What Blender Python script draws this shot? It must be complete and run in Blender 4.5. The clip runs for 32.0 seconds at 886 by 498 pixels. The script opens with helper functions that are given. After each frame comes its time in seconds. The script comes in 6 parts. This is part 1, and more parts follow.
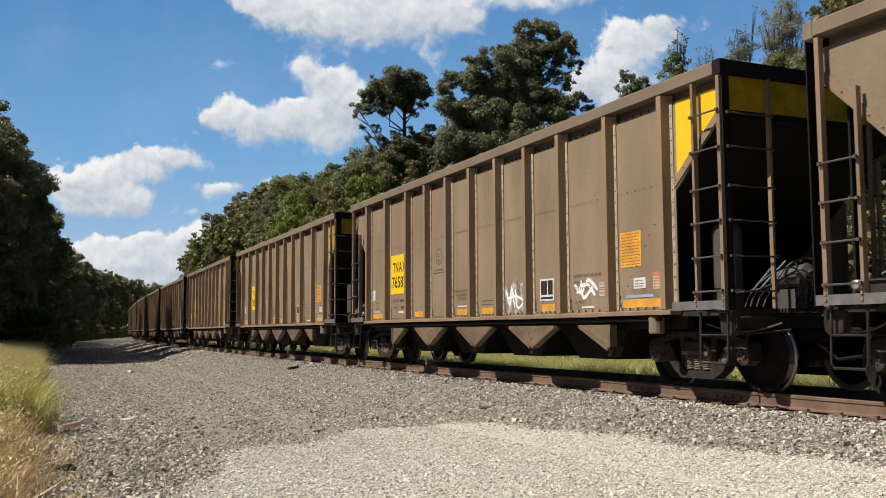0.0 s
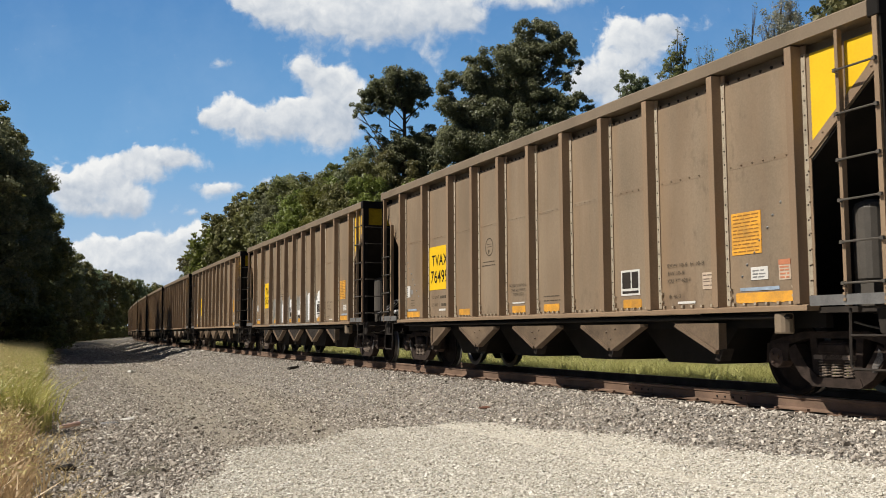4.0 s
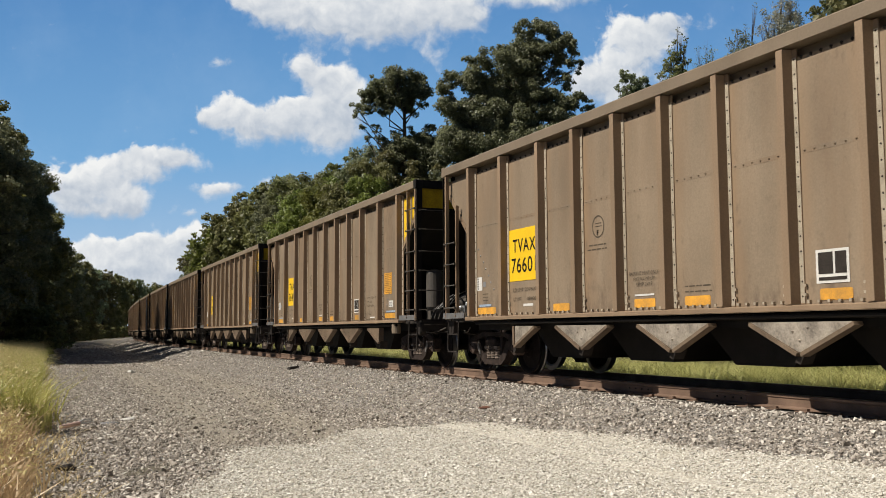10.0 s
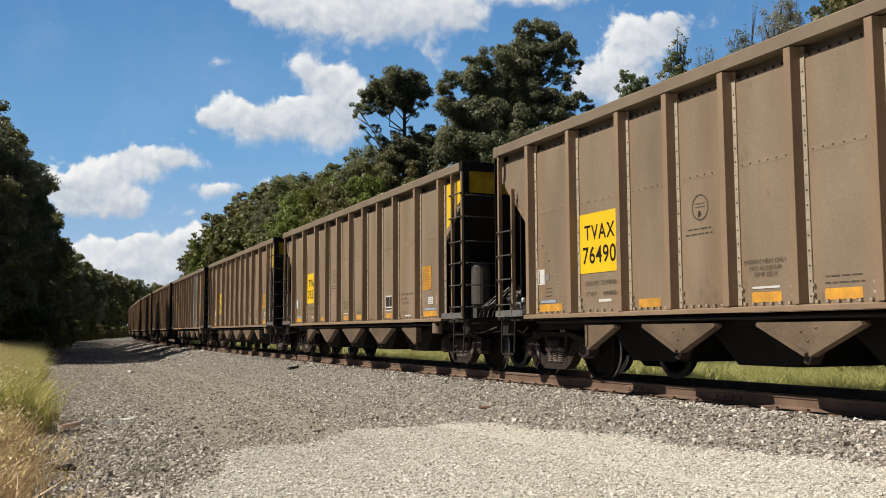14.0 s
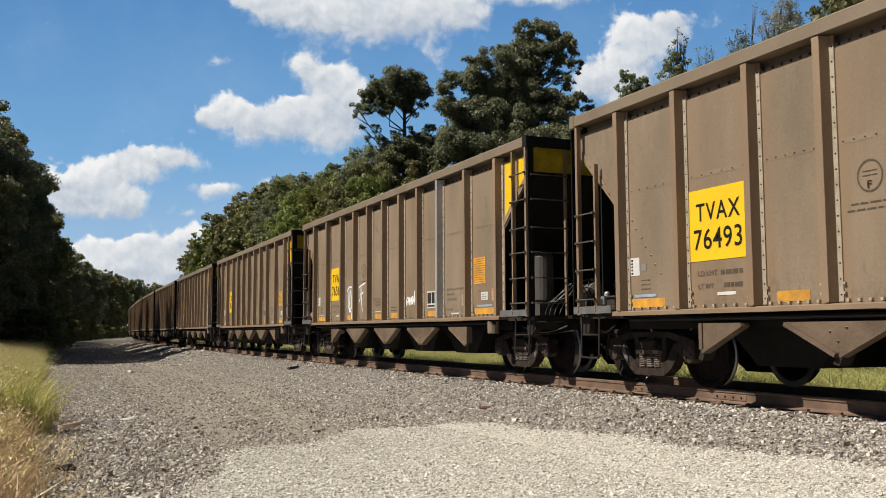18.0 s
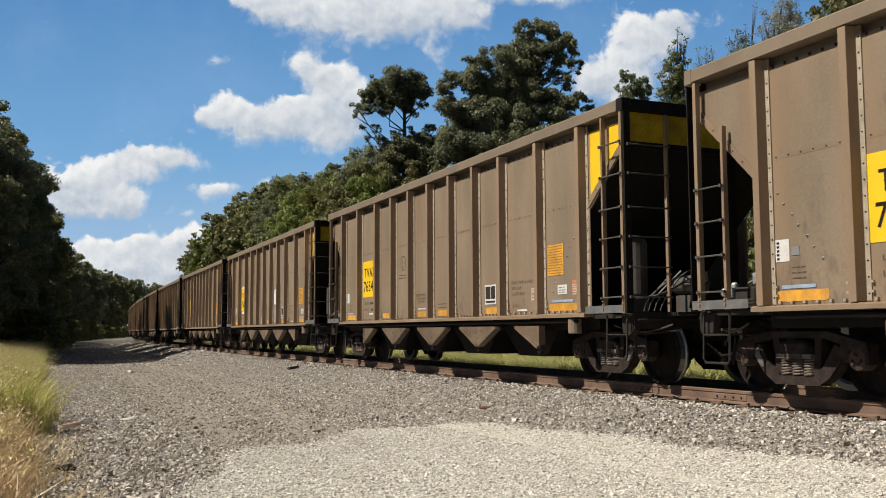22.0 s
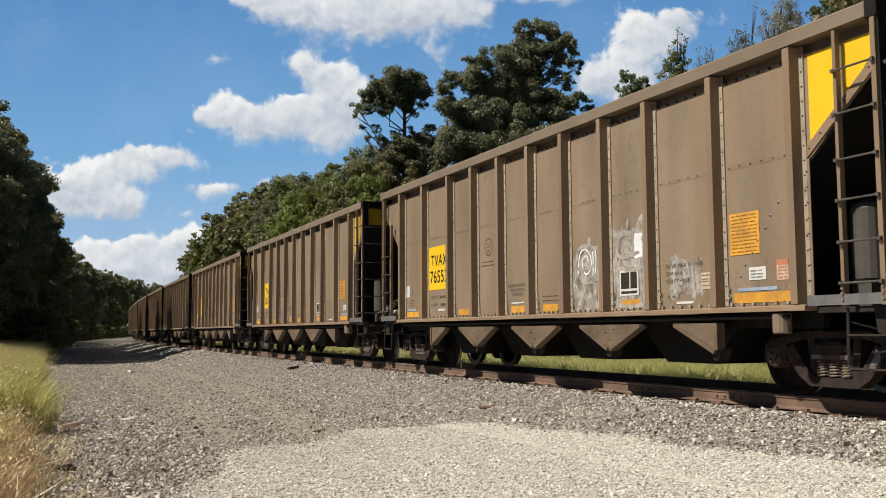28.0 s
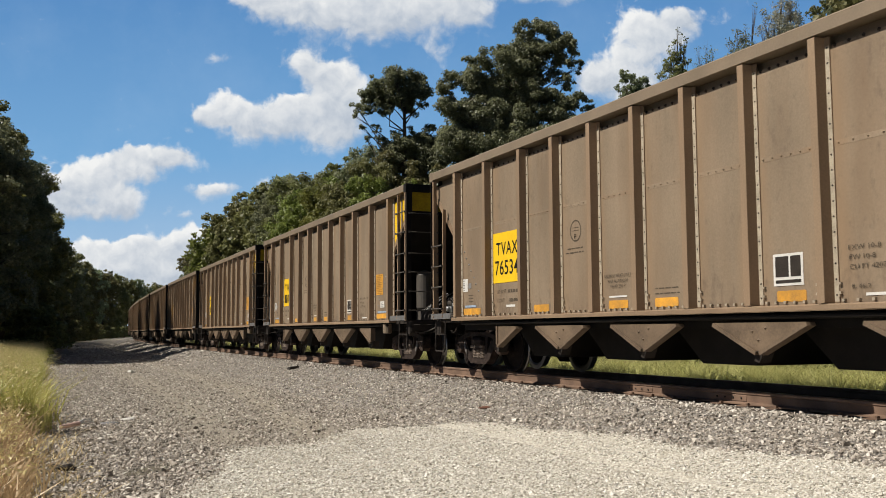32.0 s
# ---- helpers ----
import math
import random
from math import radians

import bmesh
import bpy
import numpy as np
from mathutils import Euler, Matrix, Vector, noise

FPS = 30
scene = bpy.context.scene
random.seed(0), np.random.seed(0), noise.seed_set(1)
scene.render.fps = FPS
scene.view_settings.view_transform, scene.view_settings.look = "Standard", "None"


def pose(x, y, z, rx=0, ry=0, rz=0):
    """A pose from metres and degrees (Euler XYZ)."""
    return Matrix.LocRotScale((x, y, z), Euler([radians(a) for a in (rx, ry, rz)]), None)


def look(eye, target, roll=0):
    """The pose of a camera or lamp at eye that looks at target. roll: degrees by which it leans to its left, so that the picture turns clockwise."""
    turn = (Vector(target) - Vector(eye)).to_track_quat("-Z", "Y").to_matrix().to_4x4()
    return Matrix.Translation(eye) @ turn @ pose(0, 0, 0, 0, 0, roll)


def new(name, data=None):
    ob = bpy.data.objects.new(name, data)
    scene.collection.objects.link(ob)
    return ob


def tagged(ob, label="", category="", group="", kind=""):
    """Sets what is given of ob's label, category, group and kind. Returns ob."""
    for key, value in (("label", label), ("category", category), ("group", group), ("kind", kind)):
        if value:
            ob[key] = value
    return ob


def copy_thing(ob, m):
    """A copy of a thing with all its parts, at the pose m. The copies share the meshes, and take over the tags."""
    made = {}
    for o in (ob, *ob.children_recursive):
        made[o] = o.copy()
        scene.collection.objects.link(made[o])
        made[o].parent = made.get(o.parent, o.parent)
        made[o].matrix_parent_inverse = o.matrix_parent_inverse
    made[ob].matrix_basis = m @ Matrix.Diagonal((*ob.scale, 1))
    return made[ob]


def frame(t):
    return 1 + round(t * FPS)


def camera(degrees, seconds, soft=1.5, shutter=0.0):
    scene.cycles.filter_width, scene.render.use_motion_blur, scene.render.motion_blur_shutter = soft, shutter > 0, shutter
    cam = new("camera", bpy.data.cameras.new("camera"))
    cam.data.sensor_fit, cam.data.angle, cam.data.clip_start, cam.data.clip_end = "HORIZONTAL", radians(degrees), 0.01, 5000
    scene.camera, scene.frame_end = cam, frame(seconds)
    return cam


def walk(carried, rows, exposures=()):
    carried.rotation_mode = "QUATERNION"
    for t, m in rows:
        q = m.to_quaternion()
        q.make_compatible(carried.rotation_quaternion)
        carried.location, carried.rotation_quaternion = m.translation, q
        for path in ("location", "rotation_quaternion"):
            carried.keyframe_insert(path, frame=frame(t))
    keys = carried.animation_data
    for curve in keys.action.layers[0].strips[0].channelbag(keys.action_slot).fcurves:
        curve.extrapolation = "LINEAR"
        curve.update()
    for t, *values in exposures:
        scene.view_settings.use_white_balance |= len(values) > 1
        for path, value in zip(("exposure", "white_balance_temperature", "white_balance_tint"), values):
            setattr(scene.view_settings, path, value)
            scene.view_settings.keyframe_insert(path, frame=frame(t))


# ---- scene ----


def fwd(yaw, pitch):
    return Vector((math.sin(yaw) * math.cos(pitch), math.cos(yaw) * math.cos(pitch), math.sin(pitch)))


# ---- camera: stands still beside the line ----
cam = camera(50.596, 32.0, soft=0.7, shutter=0.04)
EYE = Vector((-9.207, 0.0, 0.778))
CAM_POSE = look(EYE, EYE + fwd(radians(23.672), radians(5.031)), roll=-0.269)
walk(cam, [(0.0, CAM_POSE), (32.0, CAM_POSE)])
scene.view_settings.exposure = 0.27

# ---- daylight ----
SUN_EL, SUN_AZ = radians(50), radians(-81)   # azimuth from +y, clockwise
world = bpy.data.worlds.new("sky")
scene.world = world
world.use_nodes = True
wn = world.node_tree.nodes
wl = world.node_tree.links
sky = wn.new("ShaderNodeTexSky")
sky.sky_type = "NISHITA"
sky.sun_disc = False
sky.sun_elevation = SUN_EL
sky.sun_rotation = SUN_AZ
sky.air_density, sky.dust_density, sky.ozone_density = 0.35, 0.05, 1.0
wl.new(sky.outputs[0], wn["Background"].inputs[0])
wn["Background"].inputs[1].default_value = 0.05
sun_data = bpy.data.lights.new("sun", "SUN")
sun_data.energy, sun_data.angle, sun_data.color = 5.0, radians(0.53), (1.0, 0.94, 0.84)
sun = new("sun", sun_data)
SUN_DIR = Vector((math.sin(SUN_AZ) * math.cos(SUN_EL), math.cos(SUN_AZ) * math.cos(SUN_EL), math.sin(SUN_EL)))
sun.matrix_world = look(SUN_DIR * 200, (0, 0, 0))

# ---- the line: straight, then a long gentle curve ----
BEND, BEND_Y = 0.000329, 16.1
CAR_PITCH = 15.808


def track_x(y):
    return BEND * max(0.0, y - BEND_Y) ** 2


def track_yaw(y):
    return -math.atan(2 * BEND * max(0.0, y - BEND_Y))


# ---- materials ----
def node_math(n, l, op, a, b=None, c=None, clamp=False):
    m = n.new("ShaderNodeMath")
    m.operation, m.use_clamp = op, clamp
    for i, q in enumerate((a, b, c)):
        if q is None:
            continue
        if isinstance(q, (int, float)):
            m.inputs[i].default_value = q
        else:
            l.new(q, m.inputs[i])
    return m.outputs[0]


def mix_rgb(n, l, fac, a, b):
    m = n.new("ShaderNodeMix")
    m.data_type = "RGBA"
    for i, q in ((0, fac), (6, a), (7, b)):
        if isinstance(q, tuple):
            m.inputs[i].default_value = (*q, 1)
        elif isinstance(q, (int, float)):
            m.inputs[i].default_value = q
        else:
            l.new(q, m.inputs[i])
    return m.outputs[2]


def material(name, base, rough=0.7, metal=0.0, var=0.25, scale=6.0, fine=60.0, bump=0.15, dark=None, spec=0.4, per=0.0, stretch=(1, 1, 1), streak=None, rust=None, grime=None):
    """Paint, metal, stone: two scales of noise on the colour, fine relief, per-object variation."""
    m = bpy.data.materials.new(name)
    m.use_nodes = True
    n, l = m.node_tree.nodes, m.node_tree.links
    b = n["Principled BSDF"]
    b.inputs["Roughness"].default_value = rough
    b.inputs["Metallic"].default_value = metal
    b.inputs["Specular IOR Level"].default_value = spec
    tc = n.new("ShaderNodeTexCoord")
    mp = n.new("ShaderNodeMapping")
    mp.inputs["Scale"].default_value = stretch
    l.new(tc.outputs["Object"], mp.inputs[0])
    n1, n2 = n.new("ShaderNodeTexNoise"), n.new("ShaderNodeTexNoise")
    n1.inputs["Scale"].default_value, n1.inputs["Detail"].default_value = scale, 5
    n2.inputs["Scale"].default_value, n2.inputs["Detail"].default_value = fine, 4
    l.new(mp.outputs[0], n1.inputs[0])
    l.new(tc.outputs["Object"], n2.inputs[0])
    add = n.new("ShaderNodeMath")
    add.operation = "MULTIPLY_ADD"
    l.new(n1.outputs[0], add.inputs[0])
    add.inputs[1].default_value = 0.65
    half = n.new("ShaderNodeMath")
    half.operation = "MULTIPLY"
    l.new(n2.outputs[0], half.inputs[0])
    half.inputs[1].default_value = 0.35
    l.new(half.outputs[0], add.inputs[2])
    ramp = n.new("ShaderNodeValToRGB")
    d = dark or tuple(c * (1 - 1.6 * var) for c in base)
    ramp.color_ramp.elements[0].position, ramp.color_ramp.elements[1].position = 0.32, 0.68
    ramp.color_ramp.elements[0].color = (*d, 1)
    ramp.color_ramp.elements[1].color = (*[min(1, c * (1 + 0.55 * var)) for c in base], 1)
    l.new(add.outputs[0], ramp.inputs[0])
    out = ramp.outputs[0]
    if streak:
        # brown dust run down the sheet, different on every car
        oi2 = n.new("ShaderNodeObjectInfo")
        sh = n.new("ShaderNodeVectorMath")
        sh.operation = "MULTIPLY_ADD"
        l.new(tc.outputs["Object"], sh.inputs[0])
        sh.inputs[1].default_value = (0.0, 1.0, 0.16)
        cb = n.new("ShaderNodeCombineXYZ")
        mu = n.new("ShaderNodeMath")
        mu.operation = "MULTIPLY"
        l.new(oi2.outputs["Random"], mu.inputs[0])
        mu.inputs[1].default_value = 60.0
        l.new(mu.outputs[0], cb.inputs[0])
        l.new(cb.outputs[0], sh.inputs[2])
        n3 = n.new("ShaderNodeTexNoise")
        n3.inputs["Scale"].default_value, n3.inputs["Detail"].default_value, n3.inputs["Roughness"].default_value = 1.1, 7, 0.65
        l.new(sh.outputs[0], n3.inputs[0])
        mr3 = n.new("ShaderNodeMapRange")
        mr3.inputs[1].default_value, mr3.inputs[2].default_value, mr3.inputs[4].default_value = 0.45, 0.72, 0.75
        l.new(n3.outputs[0], mr3.inputs[0])
        mxs = n.new("ShaderNodeMix")
        mxs.data_type = "RGBA"
        l.new(mr3.outputs[0], mxs.inputs[0])
        l.new(out, mxs.inputs[6])
        mxs.inputs[7].default_value = (*streak, 1)
        out = mxs.outputs[2]
    if rust:
        # rust and dirt that bled from the riveted rows beside each rib
        sp = n.new("ShaderNodeSeparateXYZ")
        l.new(tc.outputs["Object"], sp.inputs[0])
        ay = node_math(n, l, "ABSOLUTE", sp.outputs[1], 0.0)
        over = node_math(n, l, "MAXIMUM", node_math(n, l, "SUBTRACT", ay, 3.33), 0.0)
        yy = node_math(n, l, "MULTIPLY_ADD", over, 0.8315, node_math(n, l, "MINIMUM", ay, 3.33))
        near = n.new("ShaderNodeMapRange")
        near.interpolation_type = "SMOOTHSTEP"
        near.inputs[1].default_value, near.inputs[2].default_value, near.inputs[3].default_value, near.inputs[4].default_value = 0.10, 0.36, 1.0, 0.0
        l.new(node_math(n, l, "PINGPONG", yy, 0.555), near.inputs[0])
        k3 = n.new("ShaderNodeMapRange")
        k3.inputs[1].default_value, k3.inputs[2].default_value, k3.inputs[4].default_value = 0.3, 0.7, 0.85
        l.new(n3.outputs[0], k3.inputs[0])
        mxr = n.new("ShaderNodeMix")
        mxr.data_type = "RGBA"
        l.new(node_math(n, l, "MULTIPLY", near.outputs[0], k3.outputs[0]), mxr.inputs[0])
        l.new(out, mxr.inputs[6])
        mxr.inputs[7].default_value = (*rust, 1)
        out = mxr.outputs[2]
    if grime:
        # soot and oil spots, thickest along the sill and on single panels
        ns = n.new("ShaderNodeTexNoise")
        ns.inputs["Scale"].default_value, ns.inputs["Detail"].default_value, ns.inputs["Roughness"].default_value = 9.0, 6, 0.7
        vs = n.new("ShaderNodeVectorMath")
        vs.operation = "MULTIPLY_ADD"
        l.new(tc.outputs["Object"], vs.inputs[0])
        vs.inputs[1].default_value = (0.0, 1.0, 0.45)
        l.new(cb.outputs[0], vs.inputs[2])
        l.new(vs.outputs[0], ns.inputs[0])
        big = n.new("ShaderNodeTexNoise")
        big.inputs["Scale"].default_value, big.inputs["Detail"].default_value = 0.55, 3
        l.new(vs.outputs[0], big.inputs[0])
        sz = n.new("ShaderNodeSeparateXYZ")
        l.new(tc.outputs["Object"], sz.inputs[0])
        foot = n.new("ShaderNodeMapRange")
        foot.inputs[1].default_value, foot.inputs[2].default_value, foot.inputs[3].default_value, foot.inputs[4].default_value = 1.05, 1.65, 0.16, 0.0
        l.new(sz.outputs[2], foot.inputs[0])
        gsum = node_math(n, l, "ADD", node_math(n, l, "MULTIPLY_ADD", big.outputs[0], 0.5, -0.25), node_math(n, l, "ADD", ns.outputs[0], foot.outputs[0]))
        gm = n.new("ShaderNodeMapRange")
        gm.inputs[1].default_value, gm.inputs[2].default_value, gm.inputs[4].default_value = 0.60, 0.86, 0.8
        l.new(gsum, gm.inputs[0])
        out = mix_rgb(n, l, gm.outputs[0], out, grime)
    if per:
        oi = n.new("ShaderNodeObjectInfo")
        mr = n.new("ShaderNodeMapRange")
        mr.inputs[3].default_value, mr.inputs[4].default_value = 1 - per, 1 + per
        l.new(oi.outputs["Random"], mr.inputs[0])
        hs = n.new("ShaderNodeHueSaturation")
        l.new(mr.outputs[0], hs.inputs["Value"])
        l.new(out, hs.inputs["Color"])
        out = hs.outputs[0]
    l.new(out, b.inputs["Base Color"])
    if bump:
        bp = n.new("ShaderNodeBump")
        bp.inputs["Strength"].default_value, bp.inputs["Distance"].default_value = bump, 0.01
        l.new(n2.outputs[0], bp.inputs["Height"])
        l.new(bp.outputs[0], b.inputs["Normal"])
    return m


M_PAINT = material("weathered_tan_paint", (0.252, 0.190, 0.128), 0.62, 0.0, 0.20, 1.4, 40, 0.05, per=0.05, stretch=(1, 1, 0.35), streak=(0.185, 0.118, 0.068), rust=(0.262, 0.172, 0.098), grime=(0.105, 0.074, 0.05))
M_RIB = material("weathered_rib_paint", (0.270, 0.188, 0.118), 0.6, 0.0, 0.18, 2.0, 40, 0.05, per=0.08, stretch=(1, 1, 0.3), streak=(0.20, 0.13, 0.08))
# flange strip: worn metal, and caught light put into the paler colour
M_STRIP = material("lit_worn_flange", (0.43, 0.365, 0.275), 0.5, 0.1, 0.25, 7, 60, 0.05, per=0.08)
M_RIM = material("rim_paint", (0.215, 0.164, 0.112), 0.55, 0.0, 0.15, 1.5, 40, 0.05, per=0.06)
M_BLACK = material("near_black_paint", (0.013, 0.0105, 0.0085), 0.75, 0.0, 0.3, 4, 50, 0.1, spec=0.2)
M_UNDER = material("dusty_dark_steel", (0.036, 0.029, 0.024), 0.8, 0.0, 0.35, 4, 60, 0.2, spec=0.2)
M_TRUCK = material("rust_dust_cast_steel", (0.043, 0.030, 0.024), 0.85, 0.0, 0.45, 8, 70, 0.3, spec=0.2)
M_CAP = material("rusty_bearing_cap", (0.082, 0.053, 0.039), 0.75, 0.0, 0.4, 9, 70, 0.3)
M_WORN = material("worn_bare_casting", (0.21, 0.19, 0.175), 0.5, 0.35, 0.6, 12, 60, 0.3)
M_WHEEL = material("dark_wheel_steel", (0.024, 0.018, 0.015), 0.9, 0.0, 0.35, 8, 60, 0.2, spec=0.12)
M_TREAD = material("polished_tread", (0.36, 0.34, 0.32), 0.36, 1.0, 0.1, 8, 80, 0.05)
M_YELLOW = material("yellow_sheeting", (0.80, 0.50, 0.012), 0.5, 0.0, 0.08, 2, 30, 0.02)
# end band yellow: some grime, with the end's shade put into the colour
M_SHADED_YELLOW = material("shaded_grimy_yellow", (0.62, 0.40, 0.015), 0.65, 0.0, 0.35, 3, 30, 0.03, dark=(0.28, 0.18, 0.012), spec=0.2)
M_ORANGE = material("orange_sheeting", (0.66, 0.31, 0.028), 0.6, 0.0, 0.22, 7, 55, 0.02, dark=(0.36, 0.19, 0.045), per=0.12)
M_WHITE = material("white_sheeting", (0.62, 0.60, 0.56), 0.55, 0.0, 0.12, 5, 40, 0.02)
M_INK = material("black_lettering", (0.020, 0.016, 0.012), 0.8, 0.0, 0.15, 6, 40, 0.0, spec=0.1)
M_FADED = material("faded_stencil", (0.10, 0.078, 0.056), 0.8, 0.0, 0.25, 25, 90, 0.0, spec=0.15)
M_GALV = material("galvanised_plate", (0.27, 0.265, 0.26), 0.5, 0.3, 0.2, 8, 70, 0.1)
M_BRIGHT = material("cast_aluminium", (0.55, 0.55, 0.54), 0.38, 0.6, 0.35, 14, 70, 0.2)
M_SCUFFED = material("scuffed_paint_over_metal", (0.42, 0.36, 0.29), 0.42, 0.3, 0.38, 5, 40, 0.1)
M_CHROME = material("worn_chrome_paint", (0.33, 0.32, 0.295), 0.42, 0.15, 0.4, 6, 40, 0.05, stretch=(1, 1, 0.4))
M_KICK = material("dull_steel_plate", (0.17, 0.165, 0.16), 0.55, 0.2, 0.25, 8, 70, 0.1)
M_GUSSET = material("grimy_tan_paint", (0.160, 0.112, 0.072), 0.6, 0.0, 0.3, 3, 40, 0.08, per=0.15)
M_TANK = material("grey_tank_paint", (0.085, 0.074, 0.062), 0.6, 0.0, 0.2, 5, 60, 0.05)
M_RED = material("faded_red_sticker", (0.50, 0.19, 0.10), 0.6, 0.0, 0.15, 10, 60, 0.0)
M_BLUE = material("faded_blue_sticker", (0.30, 0.37, 0.46), 0.6, 0.0, 0.2, 10, 60, 0.0)
M_COIL = material("spring_steel", (0.20, 0.155, 0.122), 0.6, 0.2, 0.25, 10, 60, 0.1)
M_RAIL = material("rusty_rail", (0.175, 0.110, 0.074), 0.8, 0.0, 0.3, 3, 80, 0.2)
M_RAILTOP = material("polished_rail_head", (0.30, 0.29, 0.28), 0.3, 1.0, 0.1, 8, 80, 0.02)
M_TIE = material("creosoted_timber", (0.06, 0.045, 0.035), 0.9, 0.0, 0.35, 6, 60, 0.4, stretch=(0.2, 3, 3))


M_SILVER = material("brushed_bare_aluminium", (0.56, 0.55, 0.53), 0.4, 0.4, 0.35, 2.5, 40, 0.05, stretch=(1, 1, 0.2))
M_SPRAY = material("white_spray_paint", (0.80, 0.80, 0.80), 0.5, 0.0, 0.15, 3, 30, 0.02)
M_DUSTSPRAY = material("worn_white_spray", (0.40, 0.36, 0.31), 0.6, 0.0, 0.35, 9, 50, 0.02)
M_LABEL = material("peach_paper_label", (0.52, 0.41, 0.31), 0.6, 0.0, 0.15, 12, 60, 0.0)
M_PRINT = material("brown_print_on_orange", (0.27, 0.125, 0.02), 0.7, 0.0, 0.15, 12, 60, 0.0)
M_PURPLE = material("thin_purple_spray", (0.24, 0.14, 0.20), 0.6, 0.0, 0.2, 9, 50, 0.02)


def wash_material(name, base):
    """Paint scrubbed thin: patches of it stay, the sheet shows between them."""
    m = material(name, base, 0.6, 0.0, 0.3, 8, 50, 0.0)
    n, l = m.node_tree.nodes, m.node_tree.links
    tc = n.new("ShaderNodeTexCoord")
    mp = n.new("ShaderNodeMapping")
    mp.inputs["Scale"].default_value = (1, 1, 0.55)
    l.new(tc.outputs["Object"], mp.inputs[0])
    nz = n.new("ShaderNodeTexNoise")
    nz.inputs["Scale"].default_value, nz.inputs["Detail"].default_value, nz.inputs["Roughness"].default_value = 6.0, 8, 0.72
    l.new(mp.outputs[0], nz.inputs[0])
    mr = n.new("ShaderNodeMapRange")
    mr.inputs[1].default_value, mr.inputs[2].default_value, mr.inputs[4].default_value = 0.40, 0.66, 0.85
    l.new(nz.outputs[0], mr.inputs[0])
    l.new(mr.outputs[0], n["Principled BSDF"].inputs["Alpha"])
    return m


M_WASH = wash_material("scrubbed_white_spray", (0.62, 0.58, 0.52))


# ---- mesh helpers ----
class Mesh:
    """A list of vertices and faces that grows piece by piece."""

    def __init__(self):
        self.v, self.f = [], []

    def add(self, verts, faces):
        o = len(self.v)
        self.v += [tuple(p) for p in verts]
        self.f += [tuple(i + o for i in f) for f in faces]
        return self

    def box(self, x0, x1, y0, y1, z0, z1):
        p = [(x, y, z) for z in (z0, z1) for y in (y0, y1) for x in (x0, x1)]
        return self.add(p, [(0, 2, 3, 1), (4, 5, 7, 6), (0, 1, 5, 4), (2, 6, 7, 3), (0, 4, 6, 2), (1, 3, 7, 5)])

    def prism(self, poly, a, b, axis=0):
        """poly: 2D points in the other two axes' order; extruded from a to b along axis."""
        def p3(q, h):
            r = list(q)
            r.insert(axis, h)
            return r
        n = len(poly)
        v = [p3(q, a) for q in poly] + [p3(q, b) for q in poly]
        f = [tuple(range(n))[::-1], tuple(range(n, 2 * n))]
        f += [(i, (i + 1) % n, n + (i + 1) % n, n + i) for i in range(n)]
        return self.add(v, f)

    def tube(self, path, r, n=6):
        """A round bar along a path of points."""
        pts = [Vector(q) for q in path]
        rings = []
        for i, q in enumerate(pts):
            d = (pts[min(i + 1, len(pts) - 1)] - pts[max(i - 1, 0)]).normalized()
            a = d.cross(Vector((0.31, 0.17, 0.94))).normalized()
            b = d.cross(a)
            rr = r[i] if isinstance(r, (list, tuple)) else r
            rings.append([q + (a * math.cos(t) + b * math.sin(t)) * rr for t in [2 * math.pi * k / n for k in range(n)]])
        v = [p for ring in rings for p in ring]
        f = []
        for i in range(len(rings) - 1):
            f += [(i * n + k, i * n + (k + 1) % n, (i + 1) * n + (k + 1) % n, (i + 1) * n + k) for k in range(n)]
        f += [tuple(range(n))[::-1], tuple(range((len(rings) - 1) * n, len(rings) * n))]
        return self.add(v, f)

    def stud(self, at, out, r=0.016):
        """A small domed rivet head."""
        o = Vector(out)
        a = o.cross(Vector((0.2, 0.3, 0.9))).normalized() * r
        b = o.cross(a).normalized() * r
        c = Vector(at)
        return self.add([c + a, c + b, c - a, c - b, c + o * r * 1.1], [(0, 1, 4), (1, 2, 4), (2, 3, 4), (3, 0, 4)])

    def lathe(self, prof, n=24, axis=0, at=(0, 0, 0), caps=True):
        """prof: (along, radius) pairs turned about an axis."""
        v, f = [], []
        for h, r in prof:
            for k in range(n):
                t = 2 * math.pi * k / n
                q = [r * math.cos(t), r * math.sin(t)]
                q.insert(axis, h)
                v.append((q[0] + at[0], q[1] + at[1], q[2] + at[2]))
        m = len(prof)
        for i in range(m - 1):
            f += [(i * n + k, i * n + (k + 1) % n, (i + 1) * n + (k + 1) % n, (i + 1) * n + k) for k in range(n)]
        if caps:
            f += [tuple(range(n))[::-1], tuple(range((m - 1) * n, m * n))]
        return self.add(v, f)


